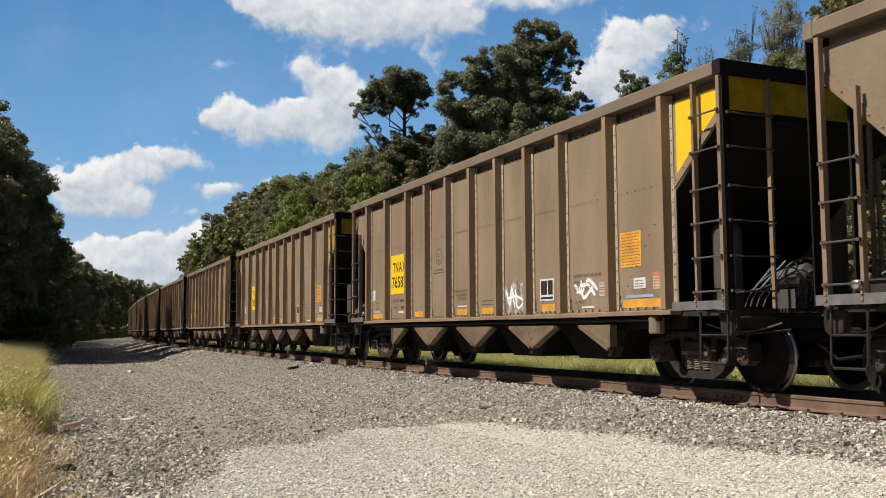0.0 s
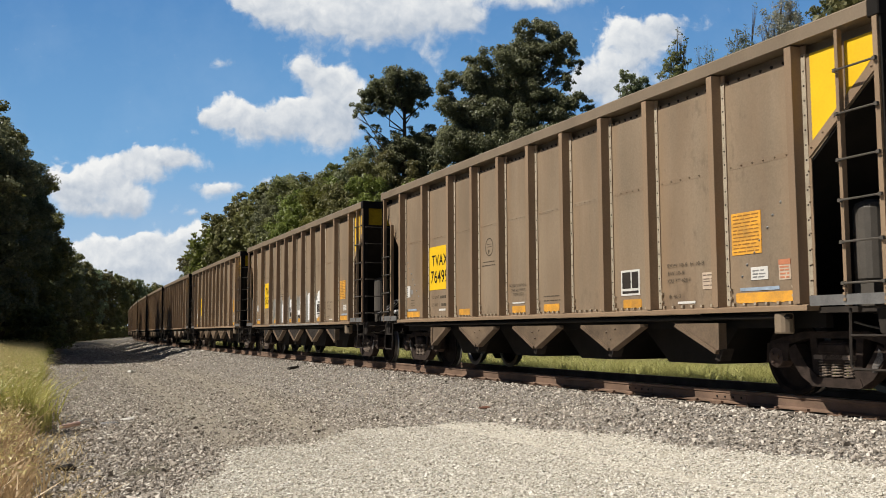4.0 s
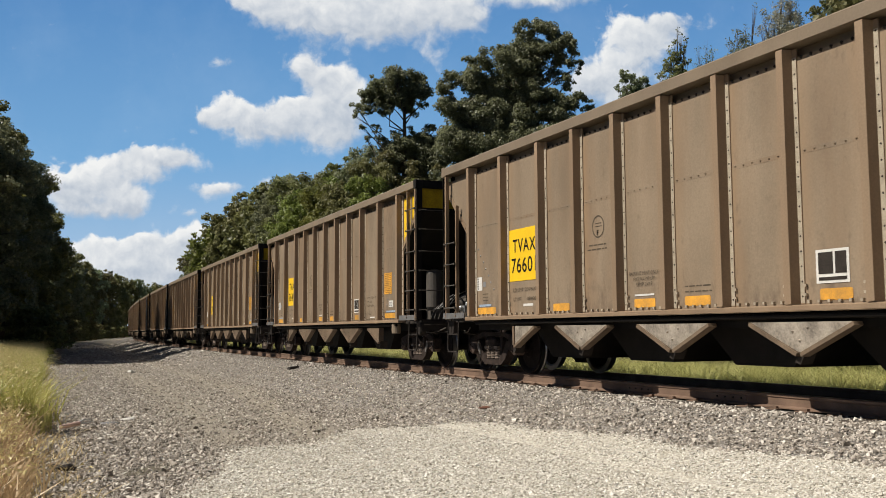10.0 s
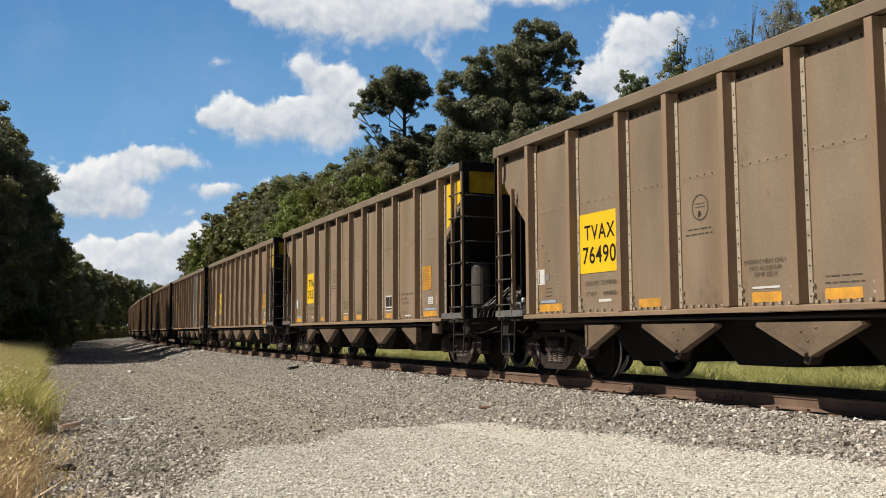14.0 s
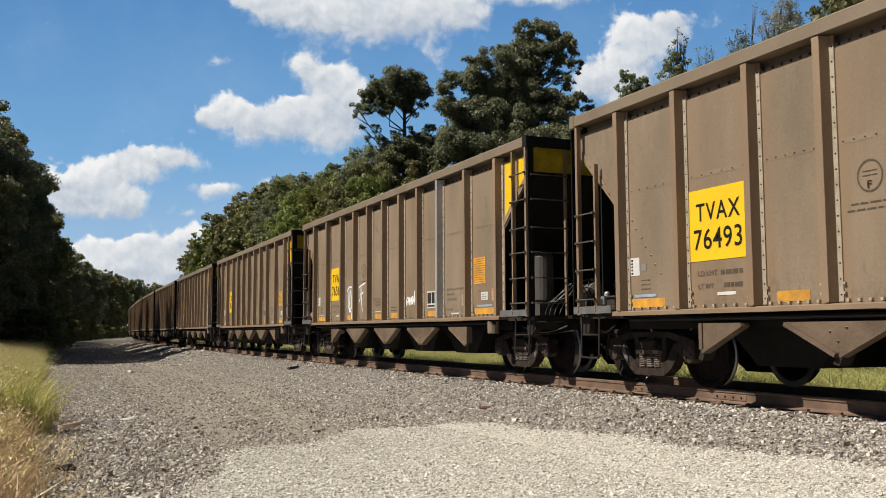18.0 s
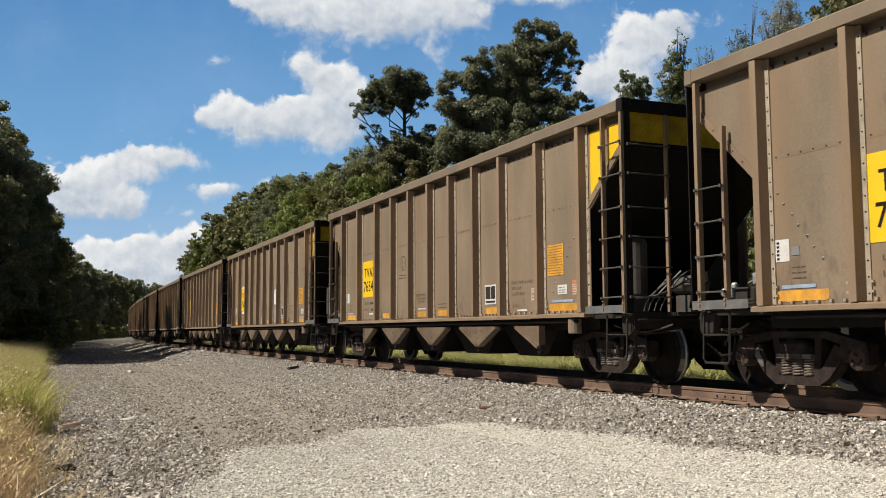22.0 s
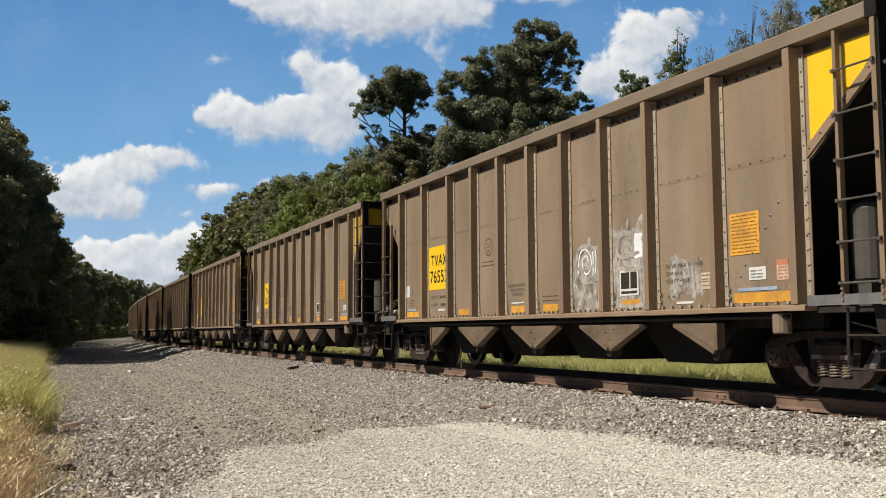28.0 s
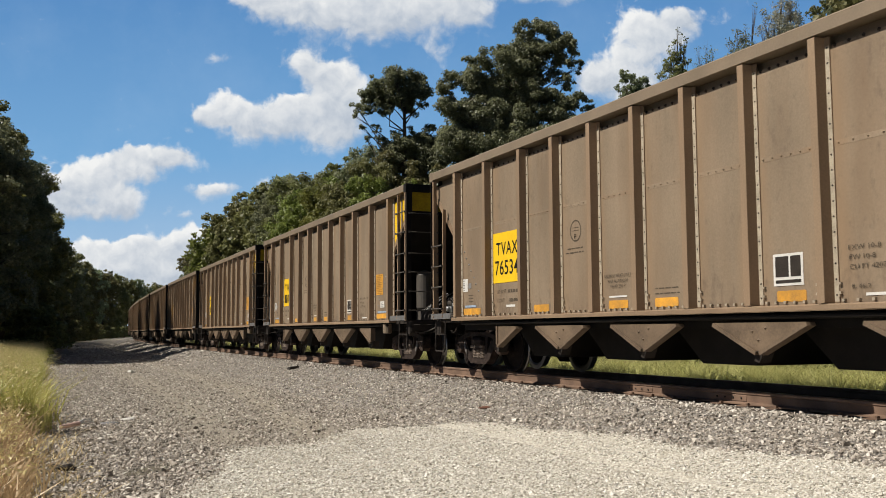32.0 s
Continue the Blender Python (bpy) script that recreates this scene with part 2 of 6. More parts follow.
def part(name, me, mat, parent=None, label="", bevel=0.0, smooth=False, at=(0, 0, 0)):
    """One mesh object, under a thing or a part. me: a Mesh or ready mesh data."""
    if isinstance(me, Mesh):
        data = bpy.data.meshes.new(name)
        data.from_pydata(me.v, [], me.f)
        bm = bmesh.new()
        bm.from_mesh(data)
        bmesh.ops.recalc_face_normals(bm, faces=bm.faces)
        if bevel:
            bmesh.ops.bevel(bm, geom=bm.edges[:], offset=bevel, segments=1, affect="EDGES", clamp_overlap=True)
        bm.to_mesh(data)
        bm.free()
        data.materials.append(mat)
        if smooth:
            data.polygons.foreach_set("use_smooth", [True] * len(data.polygons))
    else:
        data = me
    ob = new(name, data)
    ob.parent = parent
    ob.location = at
    if label:
        ob["label"] = label
    if name in ("seam", "stencil", "small_print", "spray_paint", "slope_bolts", "corner_edge"):
        ob["kind"] = "stuff"
    return ob


# ---- markings on the car side: y runs towards the tail, so lettering runs to smaller y ----
def plate(parent, name, y0, y1, z0, z1, mat, label="", lift=0.006):
    return part(name, Mesh().box(-1.49 - lift, -1.49, y1, y0, z0, z1), mat, parent, label)


def text_mesh(words, width, height, bold=0.0, gap=1.0):
    """Flat lettering as a mesh in the y-z plane, reading towards -y, fitted to width and height."""
    cu = bpy.data.curves.new("lettering", "FONT")
    cu.body = words
    cu.extrude = 0.0
    cu.offset = bold
    cu.space_character = gap
    ob = bpy.data.objects.new("lettering", cu)
    me = bpy.data.meshes.new_from_object(ob)
    bpy.data.objects.remove(ob)
    co = np.array([v.co[:] for v in me.vertices])
    lo, hi = co.min(0), co.max(0)
    sx, sy = width / (hi[0] - lo[0]), height / (hi[1] - lo[1])
    out = np.zeros_like(co)
    out[:, 1] = -(co[:, 0] - lo[0]) * sx
    out[:, 2] = (co[:, 1] - lo[1]) * sy
    me.vertices.foreach_set("co", out.reshape(-1))
    me.update()
    return me


def decal_text(parent, name, me, mat, y, z):
    if not me.materials:
        me.materials.append(mat)
    return part(name, me, None, parent, at=(-1.49 - 0.009, y, z))


def bars(parent, name, y0, y1, rows, h, mat, lift=0.004, gap=0.03, seed=0):
    """Lines of lettering too small to read, as bars."""
    r = random.Random(seed)
    m = Mesh()
    for z in rows:
        y = y0
        while y > y1 + 0.03:
            w = min(r.uniform(0.05, 0.14), y - y1)
            m.box(-1.49 - lift, -1.49, y - w, y, z, z + h)
            y -= w + gap
    return part(name, m, mat, parent)


def patch(parent, y0, y1, z0, z1, mat, seed, label, rag=0.06):
    """A ragged flat patch of paint."""
    r = random.Random(seed)
    pts = []
    n = 9
    for i in range(n):
        pts.append((y0 + (y1 - y0) * i / n, z0 + r.uniform(-0.3, 0.3) * rag))
    for i in range(n):
        pts.append((y1 - r.uniform(0, 0.3) * rag, z0 + (z1 - z0) * i / n))
    for i in range(n):
        pts.append((y1 + (y0 - y1) * i / n, z1 + r.uniform(-1, 0.6) * rag))
    for i in range(n):
        pts.append((y0 + r.uniform(0, 0.3) * rag, z1 + (z0 - z1) * i / n))
    return part("paint_patch", Mesh().prism(pts, -1.4925, -1.49, 0), mat, parent, label)


def ribbon(m, pts, w, x):
    """A flat stroke of paint along a line of (y, z) points."""
    n = len(pts)
    v = []
    for i, (y, z) in enumerate(pts):
        a, b = pts[max(0, i - 1)], pts[min(n - 1, i + 1)]
        dy, dz = b[0] - a[0], b[1] - a[1]
        q = math.hypot(dy, dz) or 1.0
        h = w * (0.3 if i in (0, n - 1) else 0.5)
        v += [(x, y - dz / q * h, z + dy / q * h), (x, y + dz / q * h, z - dy / q * h)]
    m.add(v, [(2 * i, 2 * i + 1, 2 * i + 3, 2 * i + 2) for i in range(n - 1)])


def scrawl(parent, y0, y1, z0, z1, lines, w, mat, label="loose white spray strokes"):
    """Sprayed strokes; lines run in fractions of the field, across then up."""
    m = Mesh()
    for k, line in enumerate(lines):
        pts = [(y0 + (y1 - y0) * a, z0 + (z1 - z0) * b) for a, b in line]
        fine = []
        for i in range(len(pts) - 1):
            p0, p1, p2, p3 = pts[max(0, i - 1)], pts[i], pts[i + 1], pts[min(len(pts) - 1, i + 2)]
            for s in range(4):
                t = s / 4
                fine.append(tuple(b + 0.5 * t * (c - a + t * (2 * a - 5 * b + 4 * c - d + t * (3 * (b - c) + d - a))) for a, b, c, d in zip(p0, p1, p2, p3)))
        fine.append(pts[-1])
        ribbon(m, fine, w, -1.4945 - 0.0005 * k)
    return part("spray_paint", m, mat, parent, label)


def stack(parent, y0, y1, z0, z1, mat, seed, step=0.045, label="block of stacked white spray strokes"):
    """A solid block of short level strokes laid one over the other."""
    r = random.Random(seed)
    m = Mesh()
    n = max(3, int((z1 - z0) / step))
    for i in range(n):
        z = z0 + (z1 - z0) * (i + 0.5) / n
        f = 0.10 * abs(y1 - y0) * (2.0 if i > n - 3 else 1.0)
        s = 1 if y1 > y0 else -1
        a, b = y0 + s * r.uniform(0, f), y1 - s * r.uniform(0, f)
        ribbon(m, [(a + (b - a) * t, z + r.uniform(-0.012, 0.012)) for t in (0, 0.2, 0.5, 0.8, 1)], step * 1.5, -1.496 - 0.0004 * i)
    return part("spray_paint", m, mat, parent, label)


def torn(car, y0, y1, z0, z1):
    """A reflector strip with rounded corners and a scuffed lower edge."""
    r = random.Random(int(y0 * 100))
    n = 10
    pts = [(y0 + (y1 - y0) * (0.02 + 0.96 * i / n), z0 + r.uniform(0.0, 0.016)) for i in range(n + 1)]
    pts += [(y1, z0 + 0.03), (y1, z1 - 0.015), (y1 + 0.02, z1), (y0 - 0.02, z1), (y0, z1 - 0.015), (y0, z0 + 0.03)]
    part("reflector", Mesh().prism(pts, -1.494, -1.49, 0), M_ORANGE, car, "worn orange reflector strip")


def lettering(car):
    plate(car, "number_panel", 4.545, 3.45, 1.645, 2.55, M_YELLOW, "yellow panel with black marks")
    # orange reflector strips along the sill
    for y0, y1 in ((5.85, 5.10), (3.05, 2.55), (0.82, 0.34), (-0.29, -0.79), (-2.56, -3.0), (-4.90, -5.83)):
        torn(car, y0, y1, 1.085, 1.215)
    card = plate(car, "placard", -4.86, -5.36, 1.67, 2.17, M_ORANGE, "orange warning placard")
    bars(card, "small_print", -4.89, -5.32, [1.70 + 0.043 * i for i in range(11)], 0.013, M_PRINT, 0.008, 0.02, 1)
    sheet = plate(car, "white_sheet", 5.86, 5.65, 1.54, 1.79, M_WHITE, "white paper sheet")
    m = Mesh()
    for i in range(5):
        m.box(-1.498, -1.49, 5.80, 5.84, 1.56 + 0.045 * i, 1.585 + 0.045 * i)
    part("small_print", m, M_INK, sheet)
    plate(car, "grey_tag", 5.62, 5.50, 1.60, 1.70, M_GALV, "small grey tag")
    bars(car, "stencil", 5.62, 5.42, [1.34, 1.40, 1.46], 0.014, M_FADED, 0.004, 0.02, 2)
    plate(car, "blue_strip", 5.78, 5.28, 1.235, 1.275, M_BLUE, "faded blue and white strip")
    plate(car, "blue_strip", -4.98, -5.62, 1.235, 1.275, M_BLUE, "faded blue and white strip")
    tag = plate(car, "consist_plate", -5.17, -5.45, 1.36, 1.51, M_WHITE, "white data plate")
    bars(tag, "small_print", -5.20, -5.43, [1.385, 1.42, 1.46], 0.016, M_GALV, 0.008, 0.02, 3)
    red = plate(car, "red_tag", -5.62, -5.80, 1.34, 1.57, M_LABEL, "red and white tag")
    plate(red, "tag_head", -5.62, -5.80, 1.51, 1.57, M_RED, lift=0.009)
    bars(red, "small_print", -5.64, -5.78, [1.36, 1.40, 1.44, 1.475], 0.018, M_RED, 0.009, 0.02, 4)
    st = plate(car, "test_label", -4.30, -4.55, 1.29, 1.50, M_LABEL, "peach paper test label")
    bars(st, "small_print", -4.32, -4.53, [1.33, 1.38, 1.41, 1.46], 0.013, M_COIL, 0.009, 0.02, 5)
    decal_text(car, "stencil", text_mesh("EXW 10-8  H 10-8", 0.74, 0.05), M_FADED, -3.60, 1.60)
    decal_text(car, "stencil", text_mesh("EW 10-8", 0.33, 0.05), M_FADED, -3.61, 1.50)
    decal_text(car, "stencil", text_mesh("CU FT 4207", 0.46, 0.05), M_FADED, -3.61, 1.40)
    decal_text(car, "stencil", text_mesh("IL 46-2", 0.24, 0.045), M_FADED, -3.63, 1.20)
    plate(car, "pale_strip", -3.80, -4.15, 1.12, 1.15, M_WHITE, "small pale strip")
    plate(car, "pale_strip", 4.05, 3.72, 1.205, 1.245, M_WHITE, "small pale strip")
    # automatic identification plate
    aci = plate(car, "identification_plate", -2.52, -2.97, 1.27, 1.63, M_WHITE, "black plate with a white border")
    for y0, y1, z0, z1 in ((-2.555, -2.755, 1.37, 1.60), (-2.785, -2.935, 1.37, 1.60), (-2.555, -2.935, 1.30, 1.335)):
        plate(aci, "black_field", y0, y1, z0, z1, M_UNDER, lift=0.010)
    plate(car, "pale_strip", 0.80, 0.36, 1.255, 1.28, M_WHITE, "small pale strip")
    # ring mark and stencils
    ring = Mesh()
    n = 28
    v = []
    for k in range(n):
        t = 2 * math.pi * k / n
        for rr in (0.142, 0.162):
            v.append((-1.494, 1.70 + rr * math.cos(t), 2.33 + rr * 1.05 * math.sin(t)))
    ring.add(v, [(2 * k, 2 * k + 1, (2 * k + 3) % (2 * n), (2 * k + 2) % (2 * n)) for k in range(n)])
    rg = part("ring_mark", ring, M_FADED, car, "faded stencilled ring")
    decal_text(rg, "letter", text_mesh("F", 0.055, 0.075, 0.004), M_INK, 1.73, 2.205)
    bars(rg, "stencil", 1.79, 1.61, [2.33, 2.375], 0.010, M_FADED, 0.004, 0.012, 10)
    bars(car, "stencil", 1.95, 1.50, [2.05], 0.018, M_FADED, 0.004, 0.025, 11)
    bars(car, "stencil", 2.0, 1.42, [1.985], 0.018, M_FADED, 0.004, 0.025, 12)
    decal_text(car, "stencil", text_mesh("RADIANT HEAT ONLY", 0.68, 0.052), M_FADED, 0.92, 1.545)
    decal_text(car, "stencil", text_mesh("MAX ALUMINUM", 0.50, 0.052), M_FADED, 0.83, 1.468)
    decal_text(car, "stencil", text_mesh("TEMP 250 F", 0.38, 0.052), M_FADED, 0.77, 1.392)
    bars(car, "stencil", -0.30, -0.82, [1.335, 1.265], 0.015, M_FADED, 0.004, 0.025, 14)
    # bolt ends of the slope sheets
    studs = Mesh()
    for i in range(7):
        studs.stud((-1.49, -5.68 + 0.11 * i + 0.02 * (i % 2), 2.22 - 0.135 * i), (-1, 0, 0), 0.022)
        studs.stud((-1.49, 5.80 - 0.105 * i + 0.02 * (i % 2), 2.32 - 0.13 * i), (-1, 0, 0), 0.022)
    part("slope_bolts", studs, M_GALV, car, "diagonal row of bolt ends")


# ---- the hopper car, built once; y runs back along the train, x away from the camera, z from the rail top ----
HALF, SIDE, SKIN = 7.23, 1.625, 1.49
SIDE_END = 6.13            # where the full-height side ends
TRUCK_Y = 6.01
WHEEL_R = 0.457
RIBS = [-6.0, -4.68, -3.33, -2.22, -1.11, 0.0, 1.11, 2.22, 3.33, 4.68, 6.0]
Z_SILL, Z_RIM, Z_TOP = 1.04, 3.92, 4.085
Z_SHEET = 3.80             # top edge of the side sheet, below the recess under the rim


def build_rib():
    """A pressed hat section with riveted flanges, outward along -x."""
    m = Mesh()
    w, f, d = 0.05, 0.135, SIDE - SKIN
    m.prism([(-f, -SKIN + 0.006), (-f, -SKIN - 0.012), (-w - 0.02, -SKIN - 0.012), (-w, -SIDE), (w, -SIDE), (w + 0.02, -SKIN - 0.012), (f, -SKIN - 0.012), (f, -SKIN + 0.006)][::-1], Z_SILL + 0.02, Z_RIM - 0.02, 2)
    m.v = [(b, a, c) for a, b, c in m.v]
    n_hat = len(m.f)
    for s in (-1, 1):
        m.box(-SKIN - 0.015, -SKIN - 0.011, s * 0.074, s * 0.134, Z_SILL + 0.03, Z_SHEET)
    n_strip = len(m.f)
    for s in (-1, 1):
        for i in range(17):
            z = Z_SILL + 0.10 + i * 0.165
            y = s * (f - 0.030)
            m.stud((-SKIN - 0.014, y, z), (-1, 0, 0), 0.0145)
    return m, n_hat, n_strip


def hopper_car():
    car = new("hopper_car")
    # sides: one sheet with a raking corner at each end
    for s in (-1, 1):
        poly = [(-SIDE_END, Z_SILL), (-SIDE_END, 2.64), (-HALF + 0.07, 3.46), (-HALF + 0.07, Z_SHEET), (HALF - 0.07, Z_SHEET), (HALF - 0.07, 3.46), (SIDE_END, 2.5), (SIDE_END, Z_SILL)]
        sheet = part("side_sheet", Mesh().prism(poly, s * SKIN, s * (SKIN - 0.02), 0), M_PAINT, car)
        part("upper_web", Mesh().box(s * (SKIN - 0.10), s * (SKIN - 0.125), -HALF + 0.14, HALF - 0.14, Z_SHEET - 0.05, Z_TOP - 0.03), M_RIM, sheet, "recessed web under the rim")
        if s < 0:
            hat, n_hat, n_strip = build_rib()
            rib_mesh = part("rib", hat, M_RIB, sheet)
            rib_data = rib_mesh.data
            rib_data.materials.append(M_STRIP)
            # dark stud colour stands in for the small shadow under each rivet
            rib_data.materials.append(M_TRUCK)
            for i_, p_ in enumerate(rib_data.polygons):
                p_.material_index = 0 if i_ < n_hat else 1 if i_ < n_strip else 2
            rib_mesh.location = (0, RIBS[0], 0)
        for i, y in enumerate(RIBS):
            if s < 0 and i == 0:
                continue
            r = part("rib", rib_data, None, sheet, at=(0, y, 0))
            if s > 0:
                r.rotation_euler = (0, 0, math.pi)
        seam, bolts, rim = Mesh(), Mesh(), Mesh()
        for y0, y1 in zip([-SIDE_END] + RIBS, RIBS + [SIDE_END]):
            if y1 - y0 < 0.4:
                continue
            zs = 2.74
            seam.box(s * (SKIN + 0.0022), s * SKIN, y0 + 0.16, y1 - 0.16, zs - 0.03, zs + 0.03)
            for i in range(6):
                y = y0 + 0.2 + (y1 - y0 - 0.40) * i / 5
                seam.stud((s * (SKIN + 0.002), y, zs), (s, 0, 0), 0.017)
                rim.stud((s * SKIN, y, Z_SHEET - 0.012), (s, 0, 0), 0.026)
                bolts.box(s * SKIN, s * (SKIN + 0.034), y - 0.017, y + 0.017, Z_SILL + 0.028, Z_SILL + 0.058)
            for y in (y0 + 0.155, y1 - 0.155):
                for z in (1.16, 1.26):
                    bolts.box(s * SKIN, s * (SKIN + 0.03), y - 0.015, y + 0.015, z - 0.014, z + 0.014)
        part("seam", seam, M_PAINT, sheet, "riveted lap seam")
        if s < 0:
            tagged(part("rim_bolts", rim, M_UNDER, sheet), "row of dark bolts under the rim", kind="stuff")
        tagged(part("sill_bolts", bolts, M_STRIP, sheet, "row of pale bolt heads"), "row of pale bolt heads", kind="stuff")
        # edge angle along the raking corners
        edge = Mesh()
        for e in (-1, 1):
            zl = 2.64 if e < 0 else 2.5
            a, b = Vector((0, e * (SIDE_END), zl)), Vector((0, e * (HALF - 0.1), 3.46))
            d = (b - a).normalized()
            nrm = Vector((0, -d.z, d.y)) * (1 if e > 0 else -1) * 0.10
            q = [a, b, b + nrm, a + nrm]
            edge.prism([(p.y, p.z) for p in q], s * (SKIN + 0.012), s * SKIN, 0)
            for i in range(6):
                c = a + (b - a) * ((i + 0.5) / 6) + nrm * 0.55
                edge.stud((s * (SKIN + 0.012), c.y, c.z), (s, 0, 0), 0.018)
            edge.box(s * (SKIN + 0.012), s * SKIN, e * SIDE_END - 0.04, e * SIDE_END + 0.04, Z_SILL, zl)
            for i in range(9):
                z = Z_SILL + 0.1 + i * 0.17
                edge.stud((s * (SKIN + 0.012), e * SIDE_END, z), (s, 0, 0), 0.018)
        part("corner_edge", edge, M_RIB, sheet)
        part("side_sill", Mesh().prism([(-SIDE, 0.985), (-SIDE, 1.035), (-SIDE + 0.03, 1.05), (-SKIN + 0.05, 1.05), (-SKIN + 0.05, 0.985)] if s < 0 else [(SIDE, 0.985), (SKIN - 0.05, 0.985), (SKIN - 0.05, 1.05), (SIDE - 0.03, 1.05), (SIDE, 1.035)], -SIDE_END - 0.02, SIDE_END + 0.02, 1), M_RIB, car)
        part("lower_sill", Mesh().box(s * 1.34, s * 1.24, -SIDE_END, SIDE_END, 0.80, 0.984), M_BLACK, car)
        part("air_line", Mesh().tube([(s * 1.545, -SIDE_END + 0.3, 0.925), (s * 1.545, -2, 0.93), (s * 1.545, 2, 0.925), (s * 1.545, SIDE_END - 0.3, 0.93)], 0.028, 8), M_BLACK, car)
        part("top_chord", Mesh().prism([(s * (SKIN - 0.098), Z_RIM), (s * SIDE, Z_RIM), (s * SIDE, Z_TOP - 0.02), (s * (SIDE - 0.02), Z_TOP), (s * (SKIN - 0.098), Z_TOP)], -HALF + 0.14, HALF - 0.14, 1), M_RIM, car)
        # yellow end stripe on the leading corner
        a = Mesh().prism([(-SIDE_END - 0.06, 2.76), (-SIDE_END - 0.06, 3.79), (-SIDE_END - 0.44, 3.79), (-SIDE_END - 0.44, 3.08)], s * (SKIN + 0.004), s * SKIN, 0)
        a.prism([(-SIDE_END - 0.54, 3.19), (-SIDE_END - 0.54, 3.79), (-HALF + 0.13, 3.79), (-HALF + 0.13, 3.60)], s * (SKIN + 0.004), s * SKIN, 0)
        part("end_stripe", a, M_YELLOW, sheet, "yellow reflective corner patch")
    for e in (-1, 1):
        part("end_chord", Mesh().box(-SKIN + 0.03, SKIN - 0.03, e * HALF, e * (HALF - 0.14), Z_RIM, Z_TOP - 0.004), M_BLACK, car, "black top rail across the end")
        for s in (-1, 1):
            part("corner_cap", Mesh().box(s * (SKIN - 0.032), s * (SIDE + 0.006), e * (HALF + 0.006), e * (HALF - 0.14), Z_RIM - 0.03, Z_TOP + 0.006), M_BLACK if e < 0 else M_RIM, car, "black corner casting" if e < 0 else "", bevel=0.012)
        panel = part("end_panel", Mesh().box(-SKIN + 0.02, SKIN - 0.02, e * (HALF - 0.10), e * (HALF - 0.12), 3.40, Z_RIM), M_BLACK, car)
        # the leading end's band takes the yellow with shade painted in
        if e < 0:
            part("end_band", Mesh().box(-SKIN + 0.06, SKIN - 0.06, e * (HALF - 0.094), e * (HALF - 0.10), 3.49, 3.915), M_SHADED_YELLOW, panel, "grimy yellow band across the end, darkened as if shaded")
        zl = 2.64 if e < 0 else 2.5
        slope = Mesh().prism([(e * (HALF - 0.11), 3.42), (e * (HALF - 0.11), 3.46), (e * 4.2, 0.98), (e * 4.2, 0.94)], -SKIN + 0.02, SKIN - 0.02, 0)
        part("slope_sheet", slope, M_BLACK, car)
        # platform and end sill
        plat = part("end_platform", Mesh().box(-1.45, 1.45, e * (HALF - 0.02), e * SIDE_END, 0.96, 1.02), M_UNDER, car)
        part("end_sill", Mesh().box(-1.48, 1.48, e * (HALF + 0.0), e * (HALF - 0.1), 0.80, 1.04), M_UNDER, car)
        for s in (-1, 1):
            part("kick_plate", Mesh().box(s * SIDE, s * (SIDE - 0.012), e * (HALF - 0.04), e * (SIDE_END + 0.06), 1.03, 1.14), M_KICK, plat, "bare grey steel kick plate")
        # coupler
        cp = Mesh().box(-0.11, 0.11, e * (HALF + 0.34), e * (HALF - 0.3), 0.72, 0.95)
        cp.box(-0.16, 0.14, e * (HALF + 0.62), e * (HALF + 0.34), 0.70, 1.0)
        part("coupler", cp, M_TRUCK, car, "knuckle coupler", bevel=0.03)
        hose = Mesh().tube([(-0.35, e * (HALF - 0.05), 0.82), (-0.38, e * (HALF + 0.15), 0.62), (-0.30, e * (HALF + 0.4), 0.42), (-0.15, e * (HALF + 0.62), 0.46)], 0.022, 6)
        part("brake_hose", hose, M_BLACK, car)
        lever = Mesh().tube([(-1.45, e * (HALF + 0.05), 0.93), (-0.4, e * (HALF + 0.12), 0.93), (-0.2, e * (HALF + 0.3), 1.02)], 0.014, 5)
        part("uncoupling_lever", lever, M_UNDER, car)
        # ladders
        for s in (-1, 1):
            y0, y1 = e * (HALF - (0.055 if e < 0 else 0.18)), e * (HALF - (0.56 if e < 0 else 0.65))
            lad = Mesh()
            lad.box(s * SIDE, s * (SIDE - 0.07), y0 - 0.029, y0 + 0.029, 1.02, Z_RIM - 0.03)
            top = Z_RIM - 0.02 if e < 0 else 3.25
            lad.box(s * (SIDE - 0.01), s * (SIDE - 0.075), y1 - 0.021, y1 + 0.021, 1.02, top)
            for z in [1.07, 1.13, 1.19]:
                for yy in (y0, y1):
                    lad.box(s * (SIDE + 0.014), s * SIDE, yy - 0.016, yy + 0.016, z, z + 0.03)
            if s > 0:
                for z in ([1.25, 1.67, 2.10, 2.52, 3.00, 3.46] if e < 0 else [1.24, 1.68, 2.10, 2.52]):
                    lad.tube([(s * (SIDE + 0.03), y0, z), (s * (SIDE + 0.03), y1, z)], 0.012, 4)
            stile = part("ladder", lad, M_RIB, car, "side ladder with round rungs")
            for z in (([1.25, 1.67, 2.10, 2.52, 3.00, 3.46] if e < 0 else [1.24, 1.68, 2.10, 2.52]) if s < 0 else []):
                rg = Mesh().tube([(s * (SIDE + 0.022), y0 + e * 0.02, z), (s * (SIDE + 0.022), y1 - e * 0.02, z)], 0.0115, 6)
                for yy in (y0, y1):
                    rg.box(s * (SIDE + 0.036), s * SIDE, yy - 0.018, yy + 0.018, z - 0.018, z + 0.018)
                part("rung", rg, M_TANK, stile)
